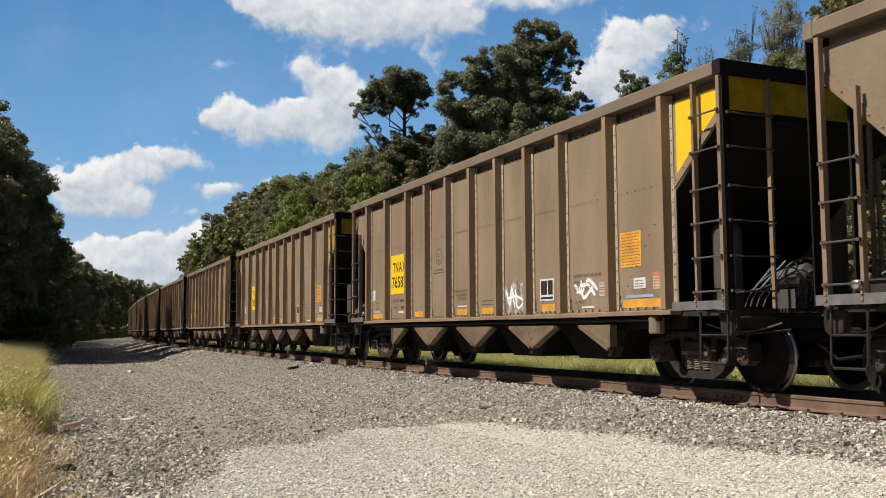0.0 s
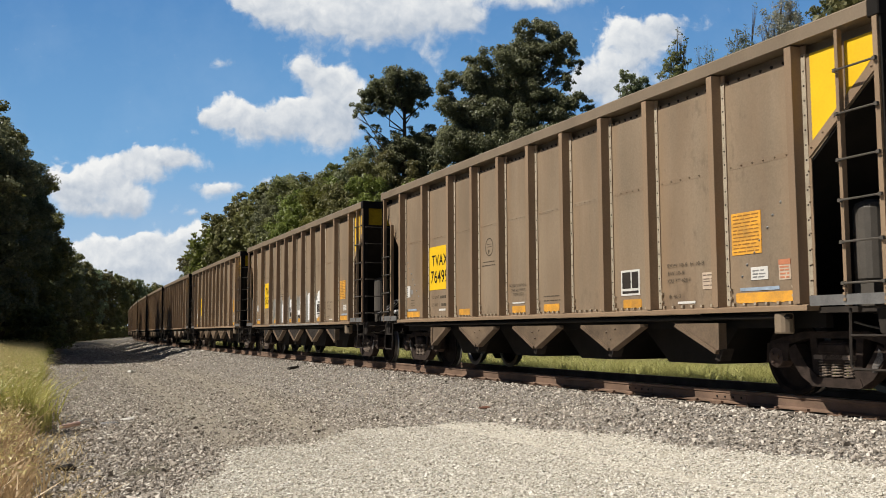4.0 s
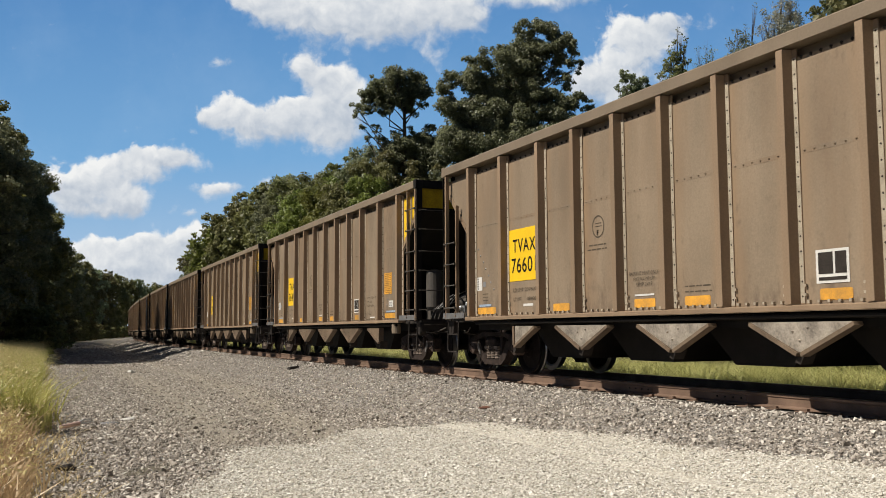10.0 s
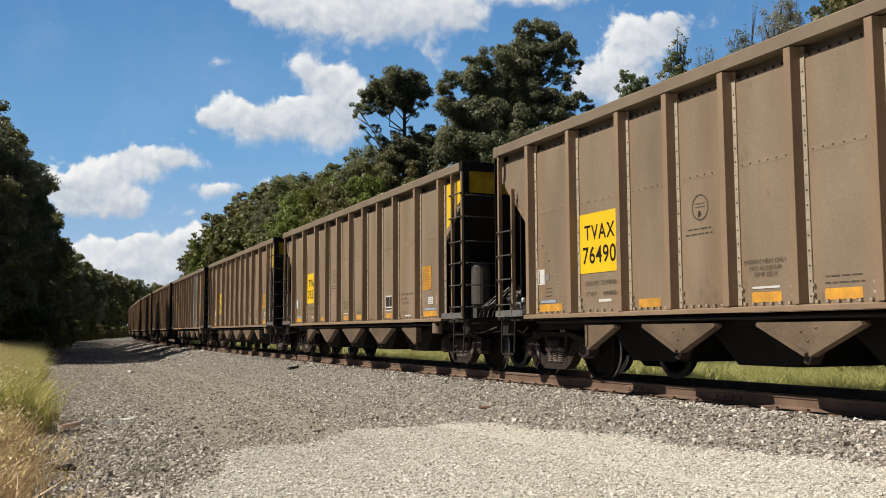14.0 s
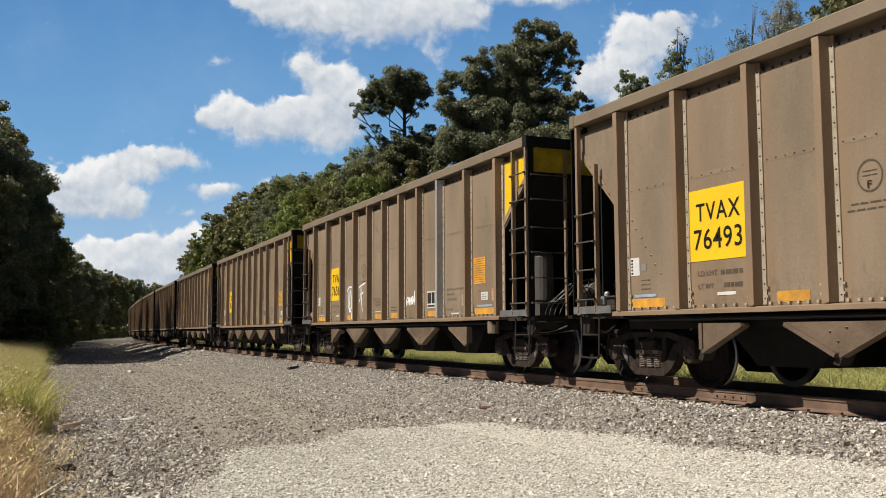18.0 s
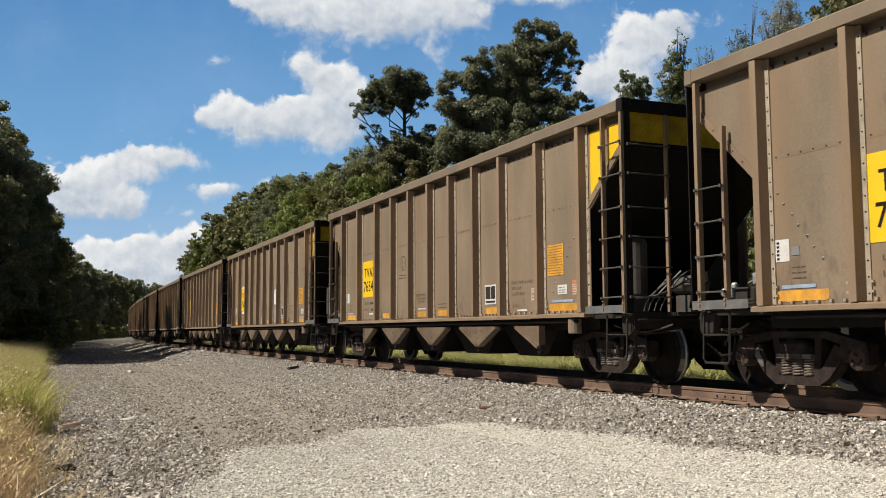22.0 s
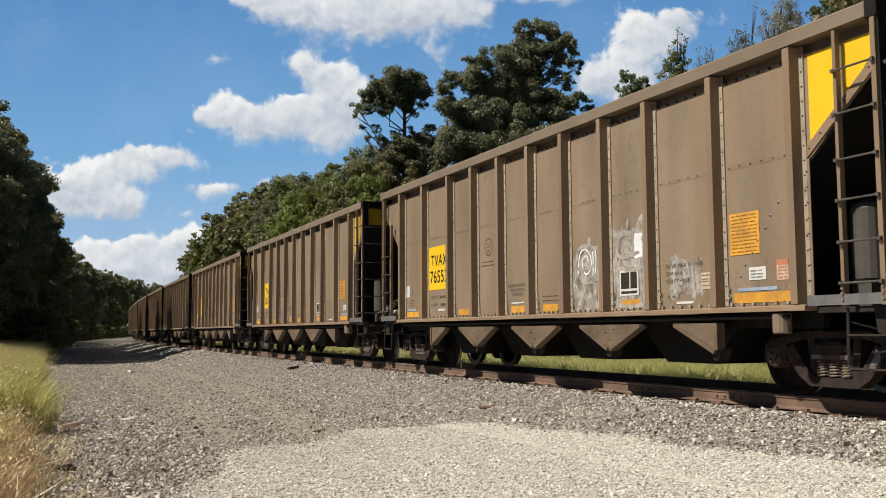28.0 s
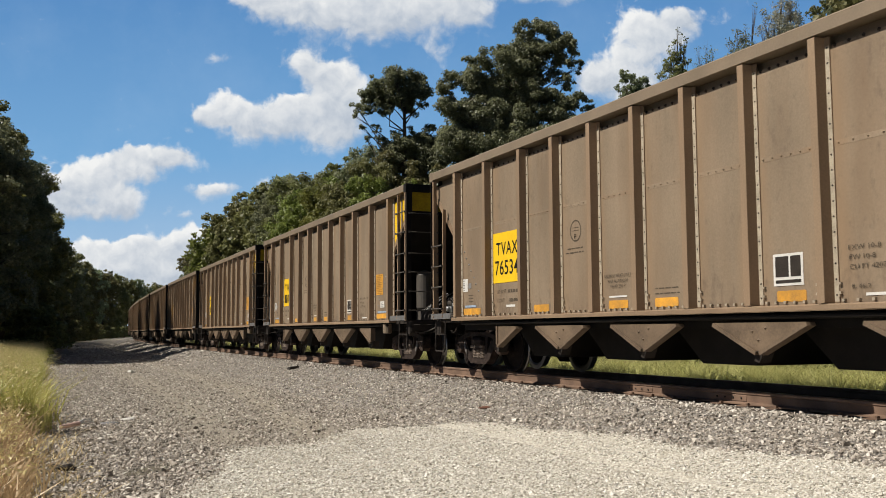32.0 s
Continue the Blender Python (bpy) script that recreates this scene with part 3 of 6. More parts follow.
            st = Mesh().tube([(s * 1.56, y0, 1.0), (s * 1.58, y0, 0.42), (s * 1.58, y0 - e * 0.03, 0.38), (s * 1.58, y1 + e * 0.03, 0.38), (s * 1.58, y1, 0.42), (s * 1.56, y1, 1.0)], 0.016, 5)
            st.tube([(s * 1.57, y0, 0.72), (s * 1.57, y1, 0.72)], 0.014, 5)
            part("sill_step", st, M_UNDER, car, "bent-bar stirrup step")
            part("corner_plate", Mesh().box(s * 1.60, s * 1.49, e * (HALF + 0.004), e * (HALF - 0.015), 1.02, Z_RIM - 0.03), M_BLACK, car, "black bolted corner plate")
            if e > 0:
                continue
            xs = s * 0.855
            el = Mesh().box(xs - 0.018, xs + 0.018, e * (HALF + 0.0), e * (HALF - 0.06), 1.04, 3.90)
            end_st = part("end_ladder", el, M_RIB, car, "ladder on the car end")
            for z in [1.25, 1.67, 2.10, 2.52, 3.00, 3.42]:
                rg = Mesh().tube([(s * 1.56, e * (HALF + 0.03), z), (s * 0.855, e * (HALF + 0.03), z)], 0.0115, 6)
                for xx in (1.54, 0.855):
                    rg.box(s * xx - 0.018, s * xx + 0.018, e * (HALF + 0.042), e * HALF, z - 0.018, z + 0.018)
                part("rung", rg, M_TANK, end_st)
    # brake gear on the ends
    tank = Mesh().lathe([(1.24, 0.06), (1.27, 0.15), (1.33, 0.19), (2.10, 0.19), (2.16, 0.16), (2.20, 0.06)], 18, 2, (-0.80, -HALF + 0.93, 0))
    tank.box(-0.95, -0.65, -HALF + 0.80, -HALF + 1.06, 1.02, 1.28)
    part("air_reservoir", tank, M_TANK, car, "grey-brown upright air reservoir")
    bc = Mesh().lathe([(-0.36, 0.06), (-0.34, 0.08), (-0.30, 0.15), (-0.27, 0.165), (-0.22, 0.15), (0.10, 0.145), (0.12, 0.16), (0.15, 0.16), (0.17, 0.145), (0.30, 0.13), (0.32, 0.05)], 18, 1, (-0.20, -HALF + 0.42, 1.46))
    bc.box(-0.30, -0.1, -HALF + 0.26, -HALF + 0.60, 1.02, 1.30)
    part("brake_cylinder", bc, M_TANK, car, "dark brake cylinder on the end platform")
    tie_rod = Mesh().tube([(-0.29, -HALF - 0.05, 1.44), (-0.27, -HALF - 0.12, 1.5), (-0.27, -HALF - 0.10, 1.62)], 0.022, 6)
    tie_rod.tube([(-0.25, -HALF + 0.20, 1.655), (-0.07, -HALF + 0.20, 1.60), (-0.035, -HALF + 0.20, 1.44)], 0.02, 5)
    part("cylinder_lever", tie_rod, M_TRUCK, car)
    valve = Mesh().box(-1.34, -1.14, HALF - 0.44, HALF - 0.33, 1.17, 1.30).lathe([(0, .05), (.05, .06), (.08, .03)], 10, 0, (-1.42, HALF - 0.37, 1.24)).lathe([(1.30, .045), (1.35, .045), (1.37, .02)], 10, 2, (-1.24, HALF - 0.38, 0))
    part("control_valve", valve, M_BRIGHT, car, "bright cast-aluminium control valve", bevel=0.012)
    valve = Mesh().lathe([(0, .05), (.08, .05)], 10, 1, (-1.26, HALF - 0.86, 1.38)).box(-1.34, -1.22, HALF - 0.9, HALF - 0.80, 1.32, 1.46)
    part("release_valve", valve, M_BRIGHT, car, "bright cast-aluminium release valve", bevel=0.012)
    body = Mesh().box(-1.30, -1.12, HALF - 0.80, HALF - 0.44, 1.06, 1.30).box(-1.34, -1.14, HALF - 0.9, HALF - 0.3, 1.02, 1.07)
    part("valve_bracket", body, M_UNDER, car, bevel=0.02)
    steps = Mesh()
    for z in (1.045, 1.085, 1.125):
        steps.box(-1.60, -1.40, SIDE_END + 0.08, HALF - 0.68, z, z + 0.014)
    part("slatted_step", steps, M_BRIGHT, car, "bright slatted metal step")
    for a in (-0.34, -0.24):
        part("brake_hose", Mesh().tube([(a - 0.1, -HALF + 0.1, 1.1), (a - 0.05, -HALF + 0.06, 1.5 + a * 0.2), (a + 0.1, -HALF + 0.3, 1.66), (a + 0.2, -HALF + 0.7, 1.3)], 0.018, 5), M_BLACK, car)
    for line in ([(-1.28, -HALF + 0.12, 1.24), (-1.0, -HALF + 0.12, 1.28), (-0.55, -HALF + 0.15, 1.64)],
                 [(-1.30, -HALF + 0.2, 1.24), (-1.05, -HALF + 0.2, 1.26), (-0.72, -HALF + 0.22, 1.55), (-0.60, -HALF + 0.3, 1.60)],
                 [(-1.0, HALF - 0.35, 1.36), (-0.7, HALF - 0.4, 1.5), (-0.3, HALF - 0.6, 1.4)]):
        part("brake_pipe", Mesh().tube(line, 0.014, 5), M_GALV, car)
    for a, h, r in ((-1.20, 1.50, 0.10), (-1.12, 1.42, 0.0), (-1.02, 1.47, -0.08), (-0.92, 1.62, 0.04)):
        way = [Vector(p) for p in ((a, -HALF + 0.16, 1.06), (a + 0.05, -HALF + 0.10, 1.24), (a + 0.30, -HALF + 0.04 + r * 0.3, h - 0.06), (a + 0.52, -HALF - 0.06, h + 0.05), (a + 0.66, -HALF - 0.10, h - 0.08), (a + 0.70, -HALF - 0.02, h - 0.34))]
        line = []
        for i in range(len(way) - 1):
            p0, p1, p2, p3 = way[max(0, i - 1)], way[i], way[i + 1], way[min(len(way) - 1, i + 2)]
            for q in range(5):
                f = q / 5
                line.append(p1 + 0.5 * f * (p2 - p0 + f * (2 * p0 - 5 * p1 + 4 * p2 - p3 + f * (3 * (p1 - p2) + p3 - p0))))
        part("air_hose", Mesh().tube(line + [way[-1]], 0.012, 5), M_TANK, car, "dull grey looping air hose")
    for e in (-1, 1):
        br = Mesh().prism([(e * (HALF - 0.30), 0.99), (e * (HALF - 0.02), 0.99), (e * (HALF - 0.02), 0.76), (e * (HALF - 0.10), 0.70), (e * (HALF - 0.26), 0.74)], -1.50, -1.38, 0)
        part("sill_bracket", br, M_UNDER, car, "dark bracket under the end sill", bevel=0.01)
        line = [(-1.34 + 0.30 * f, e * (HALF - 0.72 + 1.0 * f), 0.86 - 0.10 * math.sin(math.pi * f)) for f in [i / 10 for i in range(11)]]
        part("train_pipe", Mesh().tube(line, 0.013, 6), M_TANK, car, "bent brake pipe round the truck")
        # added dark plate, narrows the bright gap seen through the tail end
        if e > 0:
            part("end_stiffener", Mesh().box(-1.16, -0.98, HALF - 0.16, HALF - 0.13, 1.02, 3.42), M_BLACK, car, "black plate added to darken the gap at the car end")
    board = Mesh()
    for i in range(5):
        board.box(-0.95, 0.95, -HALF - 0.06 - 0.05 * i, -HALF - 0.085 - 0.05 * i, 1.0, 1.035)
    for i in range(9):
        board.box(-0.93 + 0.23 * i, -0.905 + 0.23 * i, -HALF - 0.30, -HALF, 0.985, 0.999)
    part("crossover_board", board, M_UNDER, car, "open steel crossover step")
    can = Mesh().lathe([(0.735, 0.09), (0.75, 0.105), (0.95, 0.105), (0.965, 0.09)], 14, 2, (-1.5, -5.68, 0))
    part("door_air_cylinder", can, M_RIM, car, "pale canister under the sill", smooth=False)
    # hoppers below
    part("centre_sill", Mesh().box(-0.3, 0.3, -HALF + 0.2, HALF - 0.2, 0.62, 0.96), M_UNDER, car)
    part("floor_plate", Mesh().box(-1.45, 1.45, -4.9, 4.9, 0.90, 0.95), M_UNDER, car)
    for c in (-3.43, -1.14, 1.14, 3.43):
        ch = Mesh()
        z0, z1 = 0.34, 0.92
        v = [(-1.06, c - 1.1, z1), (1.06, c - 1.1, z1), (1.06, c + 1.1, z1), (-1.06, c + 1.1, z1), (-1.0, c - 0.5, z0), (1.0, c - 0.5, z0), (1.0, c + 0.5, z0), (-1.0, c + 0.5, z0)]
        ch.add(v, [(0, 1, 2, 3), (4, 7, 6, 5), (0, 4, 5, 1), (1, 5, 6, 2), (2, 6, 7, 3), (3, 7, 4, 0)])
        part("hopper_chute", ch, M_BLACK, car)
    for s in (-1, 1):
        for c, l, r in ((-4.62, 0.0, 0.80), (-2.29, 0.76, 0.75), (-0.07, 0.74, 0.74), (2.15, 0.73, 0.73), (4.32, 0.74, 0.0)):
            g = Mesh()
            xo = s * 1.54
            pts = [(c - l, 0.865), (c + r, 0.865), (c + 0.03, 0.54), (c - 0.03, 0.54)]
            g.prism(pts, xo, xo - s * 0.012, 0)
            for sy, sz in ((-0.12, 0.80), (0.10, 0.76), (0.0, 0.66)):
                if l and r:
                    g.stud((xo, c + sy, sz), (s, 0, 0), 0.022)
            lip = part("bay_gusset", g, M_GUSSET, car, "triangular gusset between hopper bays")
            fl = Mesh()
            for sg, ext in ((-1, l), (1, r)):
                if not ext:
                    fl.box(xo + s * 0.02, xo - s * 0.10, c - 0.03, c + 0.03, 0.54, 0.865)
                    continue
                a, b = Vector((0, c + sg * ext, 0.865)), Vector((0, c + sg * 0.02, 0.53))
                d = (b - a).normalized()
                nn = Vector((0, d.z, -d.y)) * (sg) * 0.045
                if nn.z > 0:
                    nn = -nn
                fl.prism([(q.y, q.z) for q in (a, b, b + nn, a + nn)], xo + s * 0.03, xo - s * 0.10, 0)
            part("gusset_flange", fl, M_GUSSET, lip)
            hk = Mesh().prism([(c - 0.05, 0.55), (c + 0.05, 0.55), (c + 0.11, 0.42), (c + 0.03, 0.40)], xo - s * 0.03, xo - s * 0.2, 0)
            part("door_hook", hk, M_UNDER, lip)
    # trucks
    trucks = []
    for e in (-1, 1):
        trucks.append(build_truck(car, e * TRUCK_Y))
    lettering(car)
    return car


def build_truck(car, y):
    """Three-piece truck: two cast side frames, bolster, coil nests, two wheelsets."""
    tr = part("truck", Mesh().box(-1.15, 1.15, -0.17, 0.17, 0.40, 0.66), M_TRUCK, car, "three-piece freight truck", bevel=0.03, at=(0, y, 0))
    frame_data = coil_data = None
    for s in (-1, 1):
        if frame_data is None:
            f = Mesh()
            x0, x1 = -1.10, -0.96
            f.prism([(-1.02, 0.585), (-0.99, 0.645), (-0.45, 0.76), (0.45, 0.76), (0.99, 0.645), (1.02, 0.585), (0.72, 0.60), (0.42, 0.68), (-0.42, 0.68), (-0.72, 0.60)], x0, x1, 0)
            for q in (-1, 1):
                f.prism([(q * 0.70, 0.56), (q * 0.66, 0.44), (q * 0.50, 0.25), (q * 0.36, 0.165), (q * 0.27, 0.17), (q * 0.27, 0.27), (q * 0.40, 0.36), (q * 0.52, 0.53), (q * 0.58, 0.62)], x0 - 0.012, x1 + 0.012, 0)
                f.prism([(q * 0.24, 0.28), (q * 0.34, 0.28), (q * 0.38, 0.70), (q * 0.28, 0.70)], x0 + 0.012, x1 - 0.012, 0)
                f.prism([(q * 0.66, 0.62), (q * 1.02, 0.625), (q * 1.045, 0.40), (q * 1.00, 0.40), (q * 0.985, 0.545), (q * 0.79, 0.545), (q * 0.775, 0.42), (q * 0.70, 0.42)], x0 - 0.02, x1 + 0.02, 0)
            f.prism([(-0.37, 0.165), (-0.33, 0.145), (0.33, 0.145), (0.37, 0.165), (0.34, 0.25), (-0.34, 0.25)], x0 - 0.02, x1 + 0.02, 0)
            fr = part("side_frame", f, M_TRUCK, tr, "rusty cast side frame")
            frame_data = fr.data
            c = Mesh()
            for k in (-0.175, 0.0, 0.175):
                pts = []
                for i in range(73):
                    t = i / 72 * 2 * math.pi * 6.5
                    pts.append((-1.06 + 0.07 * math.cos(t), k + 0.07 * math.sin(t), 0.255 + 0.205 * i / 72))
                c.tube(pts, 0.0115, 5)
            c.box(-1.15, -0.95, -0.27, 0.27, 0.45, 0.50)
            cl = part("coil_spring_nest", c, M_COIL, tr)
            coil_data = cl.data
        else:
            for n_, d_ in (("side_frame", frame_data), ("coil_spring_nest", coil_data)):
                o = part(n_, d_, None, tr)
                o.rotation_euler = (0, 0, math.pi)
    for q in (-1, 1):
        for s in (-1, 1):
            part("friction_wedge", Mesh().box(min(s * 0.98, s * 1.12), max(s * 0.98, s * 1.12), q * 0.20 - 0.05, q * 0.20 + 0.05, 0.47, 0.60), M_TRUCK, tr, bevel=0.015)
            shoe = Mesh().prism([(q * 0.40, 0.30), (q * 0.44, 0.30), (q * 0.42, 0.46), (q * 0.44, 0.62), (q * 0.39, 0.62), (q * 0.36, 0.46)], s * 0.80, s * 0.71, 0)
            part("brake_shoe", shoe, M_UNDER, tr)
    part("bolster_end", Mesh().box(-1.16, -1.0, -0.22, 0.22, 0.50, 0.64), M_TRUCK, tr, bevel=0.03)
    for q in (-1, 1):
        part("brake_beam", Mesh().box(-0.8, 0.8, q * 0.33 - 0.03, q * 0.33 + 0.03, 0.36, 0.46), M_UNDER, tr)
    for w in (-0.889, 0.889):
        ws = part("wheelset", wheel_data(), None, tr, at=(0, w, WHEEL_R))
        ws["label"] = "dark steel wheelset with polished treads"
        for s in (-1, 1):
            cap = Mesh().lathe([(s * 0.93, 0.08), (s * 0.95, 0.125), (s * 1.10, 0.125), (s * 1.12, 0.115), (s * 1.135, 0.07)], 14, 0, (0, w, WHEEL_R))
            for k in range(3):
                t = k * 2.094 + w
                cap.lathe([(s * 1.13, 0.022), (s * 1.155, 0.020), (s * 1.16, 0.010)], 6, 0, (0, w + 0.062 * math.cos(t), WHEEL_R + 0.062 * math.sin(t)))
            part("bearing_cap", cap, M_CAP, tr, "rusty round roller-bearing cap with three bolts")
    # the casting's outer leg is rubbed bare
    e = 1 if y > 0 else -1
    leg = Mesh().prism([(e * 0.595, 0.585), (e * 0.64, 0.53), (e * 0.645, 0.46), (e * 0.55, 0.335), (e * 0.50, 0.33), (e * 0.505, 0.40), (e * 0.57, 0.50)], -1.122, -1.116, 0)
    part("rubbed_leg", leg, M_WORN, tr, "grey bare-rubbed leg of the side frame")
    rig = Mesh().tube([(-1.0, e * 0.62, 0.70), (-1.13, e * 0.70, 0.72), (-1.16, e * 1.2, 0.74), (-0.9, e * 1.5, 0.78)], 0.012, 5)
    rig.tube([(-1.12, e * 0.98, 0.76), (-1.14, e * 1.02, 0.52), (-1.13, e * 1.04, 0.34)], 0.013, 5)
    part("brake_rigging", rig, M_UNDER, tr, "bent rusty brake rods")
    return tr


WHEELS = []


def wheel_data():
    if WHEELS:
        return WHEELS[0]
    m = Mesh()
    m.lathe([(-0.96, 0.075), (0.96, 0.075)], 12, 0)
    for s in (-1, 1):
        m.lathe([(s * 0.83, 0.07), (s * 0.825, 0.14), (s * 0.80, 0.17), (s * 0.765, 0.36), (s * 0.815, 0.40), (s * 0.822, 0.445), (s * 0.80, 0.4555)], 32, 0, (0, 0, 0), False)
        m.lathe([(s * 0.70, 0.36), (s * 0.70, 0.07)], 32, 0, (0, 0, 0), False)
        for k in range(3):
            t = k * 2.094
            m.box(s * 0.96, s * 1.138, 0.05 * math.cos(t) - 0.014, 0.05 * math.cos(t) + 0.014, 0.05 * math.sin(t) - 0.014, 0.05 * math.sin(t) + 0.014)
    n_dark = len(m.f)
    for s in (-1, 1):
        m.lathe([(s * 0.80, 0.4555), (s * 0.72, 0.459), (s * 0.705, 0.482), (s * 0.685, 0.482), (s * 0.68, 0.40), (s * 0.70, 0.36)], 32, 0, (0, 0, 0), False)
    data = bpy.data.meshes.new("wheelset")
    data.from_pydata(m.v, [], m.f)
    bm = bmesh.new()
    bm.from_mesh(data)
    bmesh.ops.recalc_face_normals(bm, faces=bm.faces)
    bm.to_mesh(data)
    bm.free()
    data.materials.append(M_WHEEL)
    data.materials.append(M_TREAD)
    for i, p in enumerate(data.polygons):
        p.material_index = 1 if i >= n_dark else 0
    WHEELS.append(data)
    return data


# ---- ground ----
def ground_z(x, y):
    """Height of the ground: ballast shoulder, gravel track, verges."""
    o = x - track_x(y)
    a = abs(o)
    if a < 1.55:
        z = -0.20
    elif a < 3.35:
        z = -0.20 - (a - 1.55) / 1.8 * 0.485
    else:
        z = -0.685 - 0.02 * min(1.0, (a - 3.35) / 3)
    if o < -8.6:
        z += min(0.25, (-8.6 - o) * 0.06)
    if o > 6:
        z += min(0.3, (o - 6) * 0.03)
    far = max(0.0, (math.hypot(x, y) - 400) / 4000)
    return z + 0.035 * noise.noise((x * 0.45, y * 0.45, 3.1)) * min(1, max(0, (a - 1.3))) - far


def grid_axis(fine0, fine1, step, reach, grow):
    v = list(np.arange(fine0, fine1 + 1e-6, step))
    s, p = step, v[-1]
    while p < reach:
        s *= grow
        p += s
        v.append(p)
    s, p = step, v[0]
    while p > -reach:
        s *= grow
        p -= s
        v.insert(0, p)
    return v


def ground_material():
    """Grey crushed stone, a spread of pale limestone and dusty wheel tracks, soil under the verges."""
    m = bpy.data.materials.new("gravel_ground")
    m.use_nodes = True
    n, l = m.node_tree.nodes, m.node_tree.links
    b = n["Principled BSDF"]
    b.inputs["Roughness"].default_value = 0.9
    b.inputs["Specular IOR Level"].default_value = 0.2
    tc = n.new("ShaderNodeTexCoord")
    vor = n.new("ShaderNodeTexVoronoi")
    vor.inputs["Scale"].default_value = 36
    l.new(tc.outputs["Object"], vor.inputs[0])
    nz = n.new("ShaderNodeTexNoise")
    nz.inputs["Scale"].default_value, nz.inputs["Detail"].default_value = 0.7, 6
    l.new(tc.outputs["Object"], nz.inputs[0])
    sep = n.new("ShaderNodeSeparateColor")
    l.new(vor.outputs["Color"], sep.inputs[0])
    ramp = n.new("ShaderNodeValToRGB")
    ramp.color_ramp.elements[0].color, ramp.color_ramp.elements[1].color = (0.115, 0.105, 0.093, 1), (0.33, 0.30, 0.265, 1)
    l.new(sep.outputs[0], ramp.inputs[0])
    ramp2 = n.new("ShaderNodeValToRGB")
    ramp2.color_ramp.elements[0].color, ramp2.color_ramp.elements[1].color = (0.36, 0.33, 0.275, 1), (0.62, 0.58, 0.50, 1)
    l.new(sep.outputs[1], ramp2.inputs[0])
    at = n.new("ShaderNodeAttribute")
    at.attribute_name = "pale"
    f = node_math(n, l, "ADD", at.outputs["Fac"], node_math(n, l, "MULTIPLY", node_math(n, l, "SUBTRACT", nz.outputs[0], 0.5), 0.6))
    f = node_math(n, l, "MULTIPLY", node_math(n, l, "SUBTRACT", f, 0.35), 4.0, clamp=True)
    c = mix_rgb(n, l, f, ramp.outputs[0], ramp2.outputs[0])
    at2 = n.new("ShaderNodeAttribute")
    at2.attribute_name = "dust"
    g = node_math(n, l, "MULTIPLY", node_math(n, l, "ADD", at2.outputs["Fac"], node_math(n, l, "SUBTRACT", nz.outputs[0], 0.5)), 0.95, clamp=True)
    c = mix_rgb(n, l, g, c, (0.30, 0.265, 0.21))
    at3 = n.new("ShaderNodeAttribute")
    at3.attribute_name = "soil"
    c = mix_rgb(n, l, at3.outputs["Fac"], c, (0.10, 0.085, 0.045))
    l.new(c, b.inputs["Base Color"])
    bp = n.new("ShaderNodeBump")
    bp.inputs["Strength"].default_value, bp.inputs["Distance"].default_value = 0.8, 0.03
    l.new(vor.outputs["Distance"], bp.inputs["Height"])
    bp.invert = True
    l.new(bp.outputs[0], b.inputs["Normal"])
    return m


def smooth01(a, b, x):
    t = min(1.0, max(0.0, (x - a) / (b - a)))
    return t * t * (3 - 2 * t)


def pale_amount(x, y):
    """Fresh pale limestone spread on the near part of the gravel track."""
    edge_y = 13.7 - 1.3 * smooth01(-4.5, -5.9, x) + 0.12 * math.sin(x * 2.3)
    a = smooth01(edge_y + 0.3, edge_y - 0.3, y)
    side = -2.38 - 0.075 * (y - 6) - 0.08 * max(0.0, y - 10.5) + 0.05 * math.sin(y * 2.1)
    a *= smooth01(side + 0.15, side - 0.15, x)
    left = -7.0 + 0.31 * (y - 11.65) + 0.27 * max(0.0, y - 11.65) + 0.08 * math.sin(y * 1.9)
    a *= smooth01(left - 0.3, left + 0.25, x)
    return a


def dust_amount(x, y):
    """Compacted fine dust in the wheel tracks of the service road."""
    o = x - track_x(y)
    drift = max(0.0, 24.0 - y)
    tracks = max(math.exp(-((o + 4.3 + 0.10 * drift) / 0.7) ** 2), math.exp(-((o + 6.1 + 0.05 * drift) / 0.7) ** 2))
    return max(tracks, 0.6 * math.exp(-((o + 5.3 + 0.06 * drift) / 1.5) ** 2)) * smooth01(9, 14, y)


def damp_amount(x, y):
    """A shallow dark scrape of damp soil in the gravel."""
    a = 0.57 * (x + 8.0) + 0.82 * (y - 10.9)
    b = 0.82 * (x + 8.0) - 0.57 * (y - 10.9)
    return min(0.75, 0.95 * math.exp(-(a / 0.62) ** 2 - (b / 0.22) ** 2))


def build_ground():
    xs = grid_axis(-14, 8, 0.2, 2600, 1.25)
    ys = grid_axis(2, 60, 0.25, 3400, 1.12)
    nx = len(xs)
    v = [(x, y, ground_z(x, y)) for y in ys for x in xs]
    f = [(j * nx + i, j * nx + i + 1, (j + 1) * nx + i + 1, (j + 1) * nx + i) for j in range(len(ys) - 1) for i in range(nx - 1)]
    me = bpy.data.meshes.new("ground")
    me.from_pydata(v, [], f)
    for nm, fn in (("pale", pale_amount), ("dust", dust_amount), ("soil", lambda x, y: max(damp_amount(x, y), smooth01(-8.4, -9.2, x - track_x(y)), smooth01(3.6, 4.4, x - track_x(y))))):
        at = me.attributes.new(nm, "FLOAT", "POINT")
        at.data.foreach_set("value", [fn(x, y) for x, y, z in v])
    me.materials.append(ground_material())
    me.polygons.foreach_set("use_smooth", [True] * len(me.polygons))
    return tagged(new("ground", me), "gravel service track with pale limestone, ballast and grassy verges", "ground", kind="structure")


ground = build_ground()


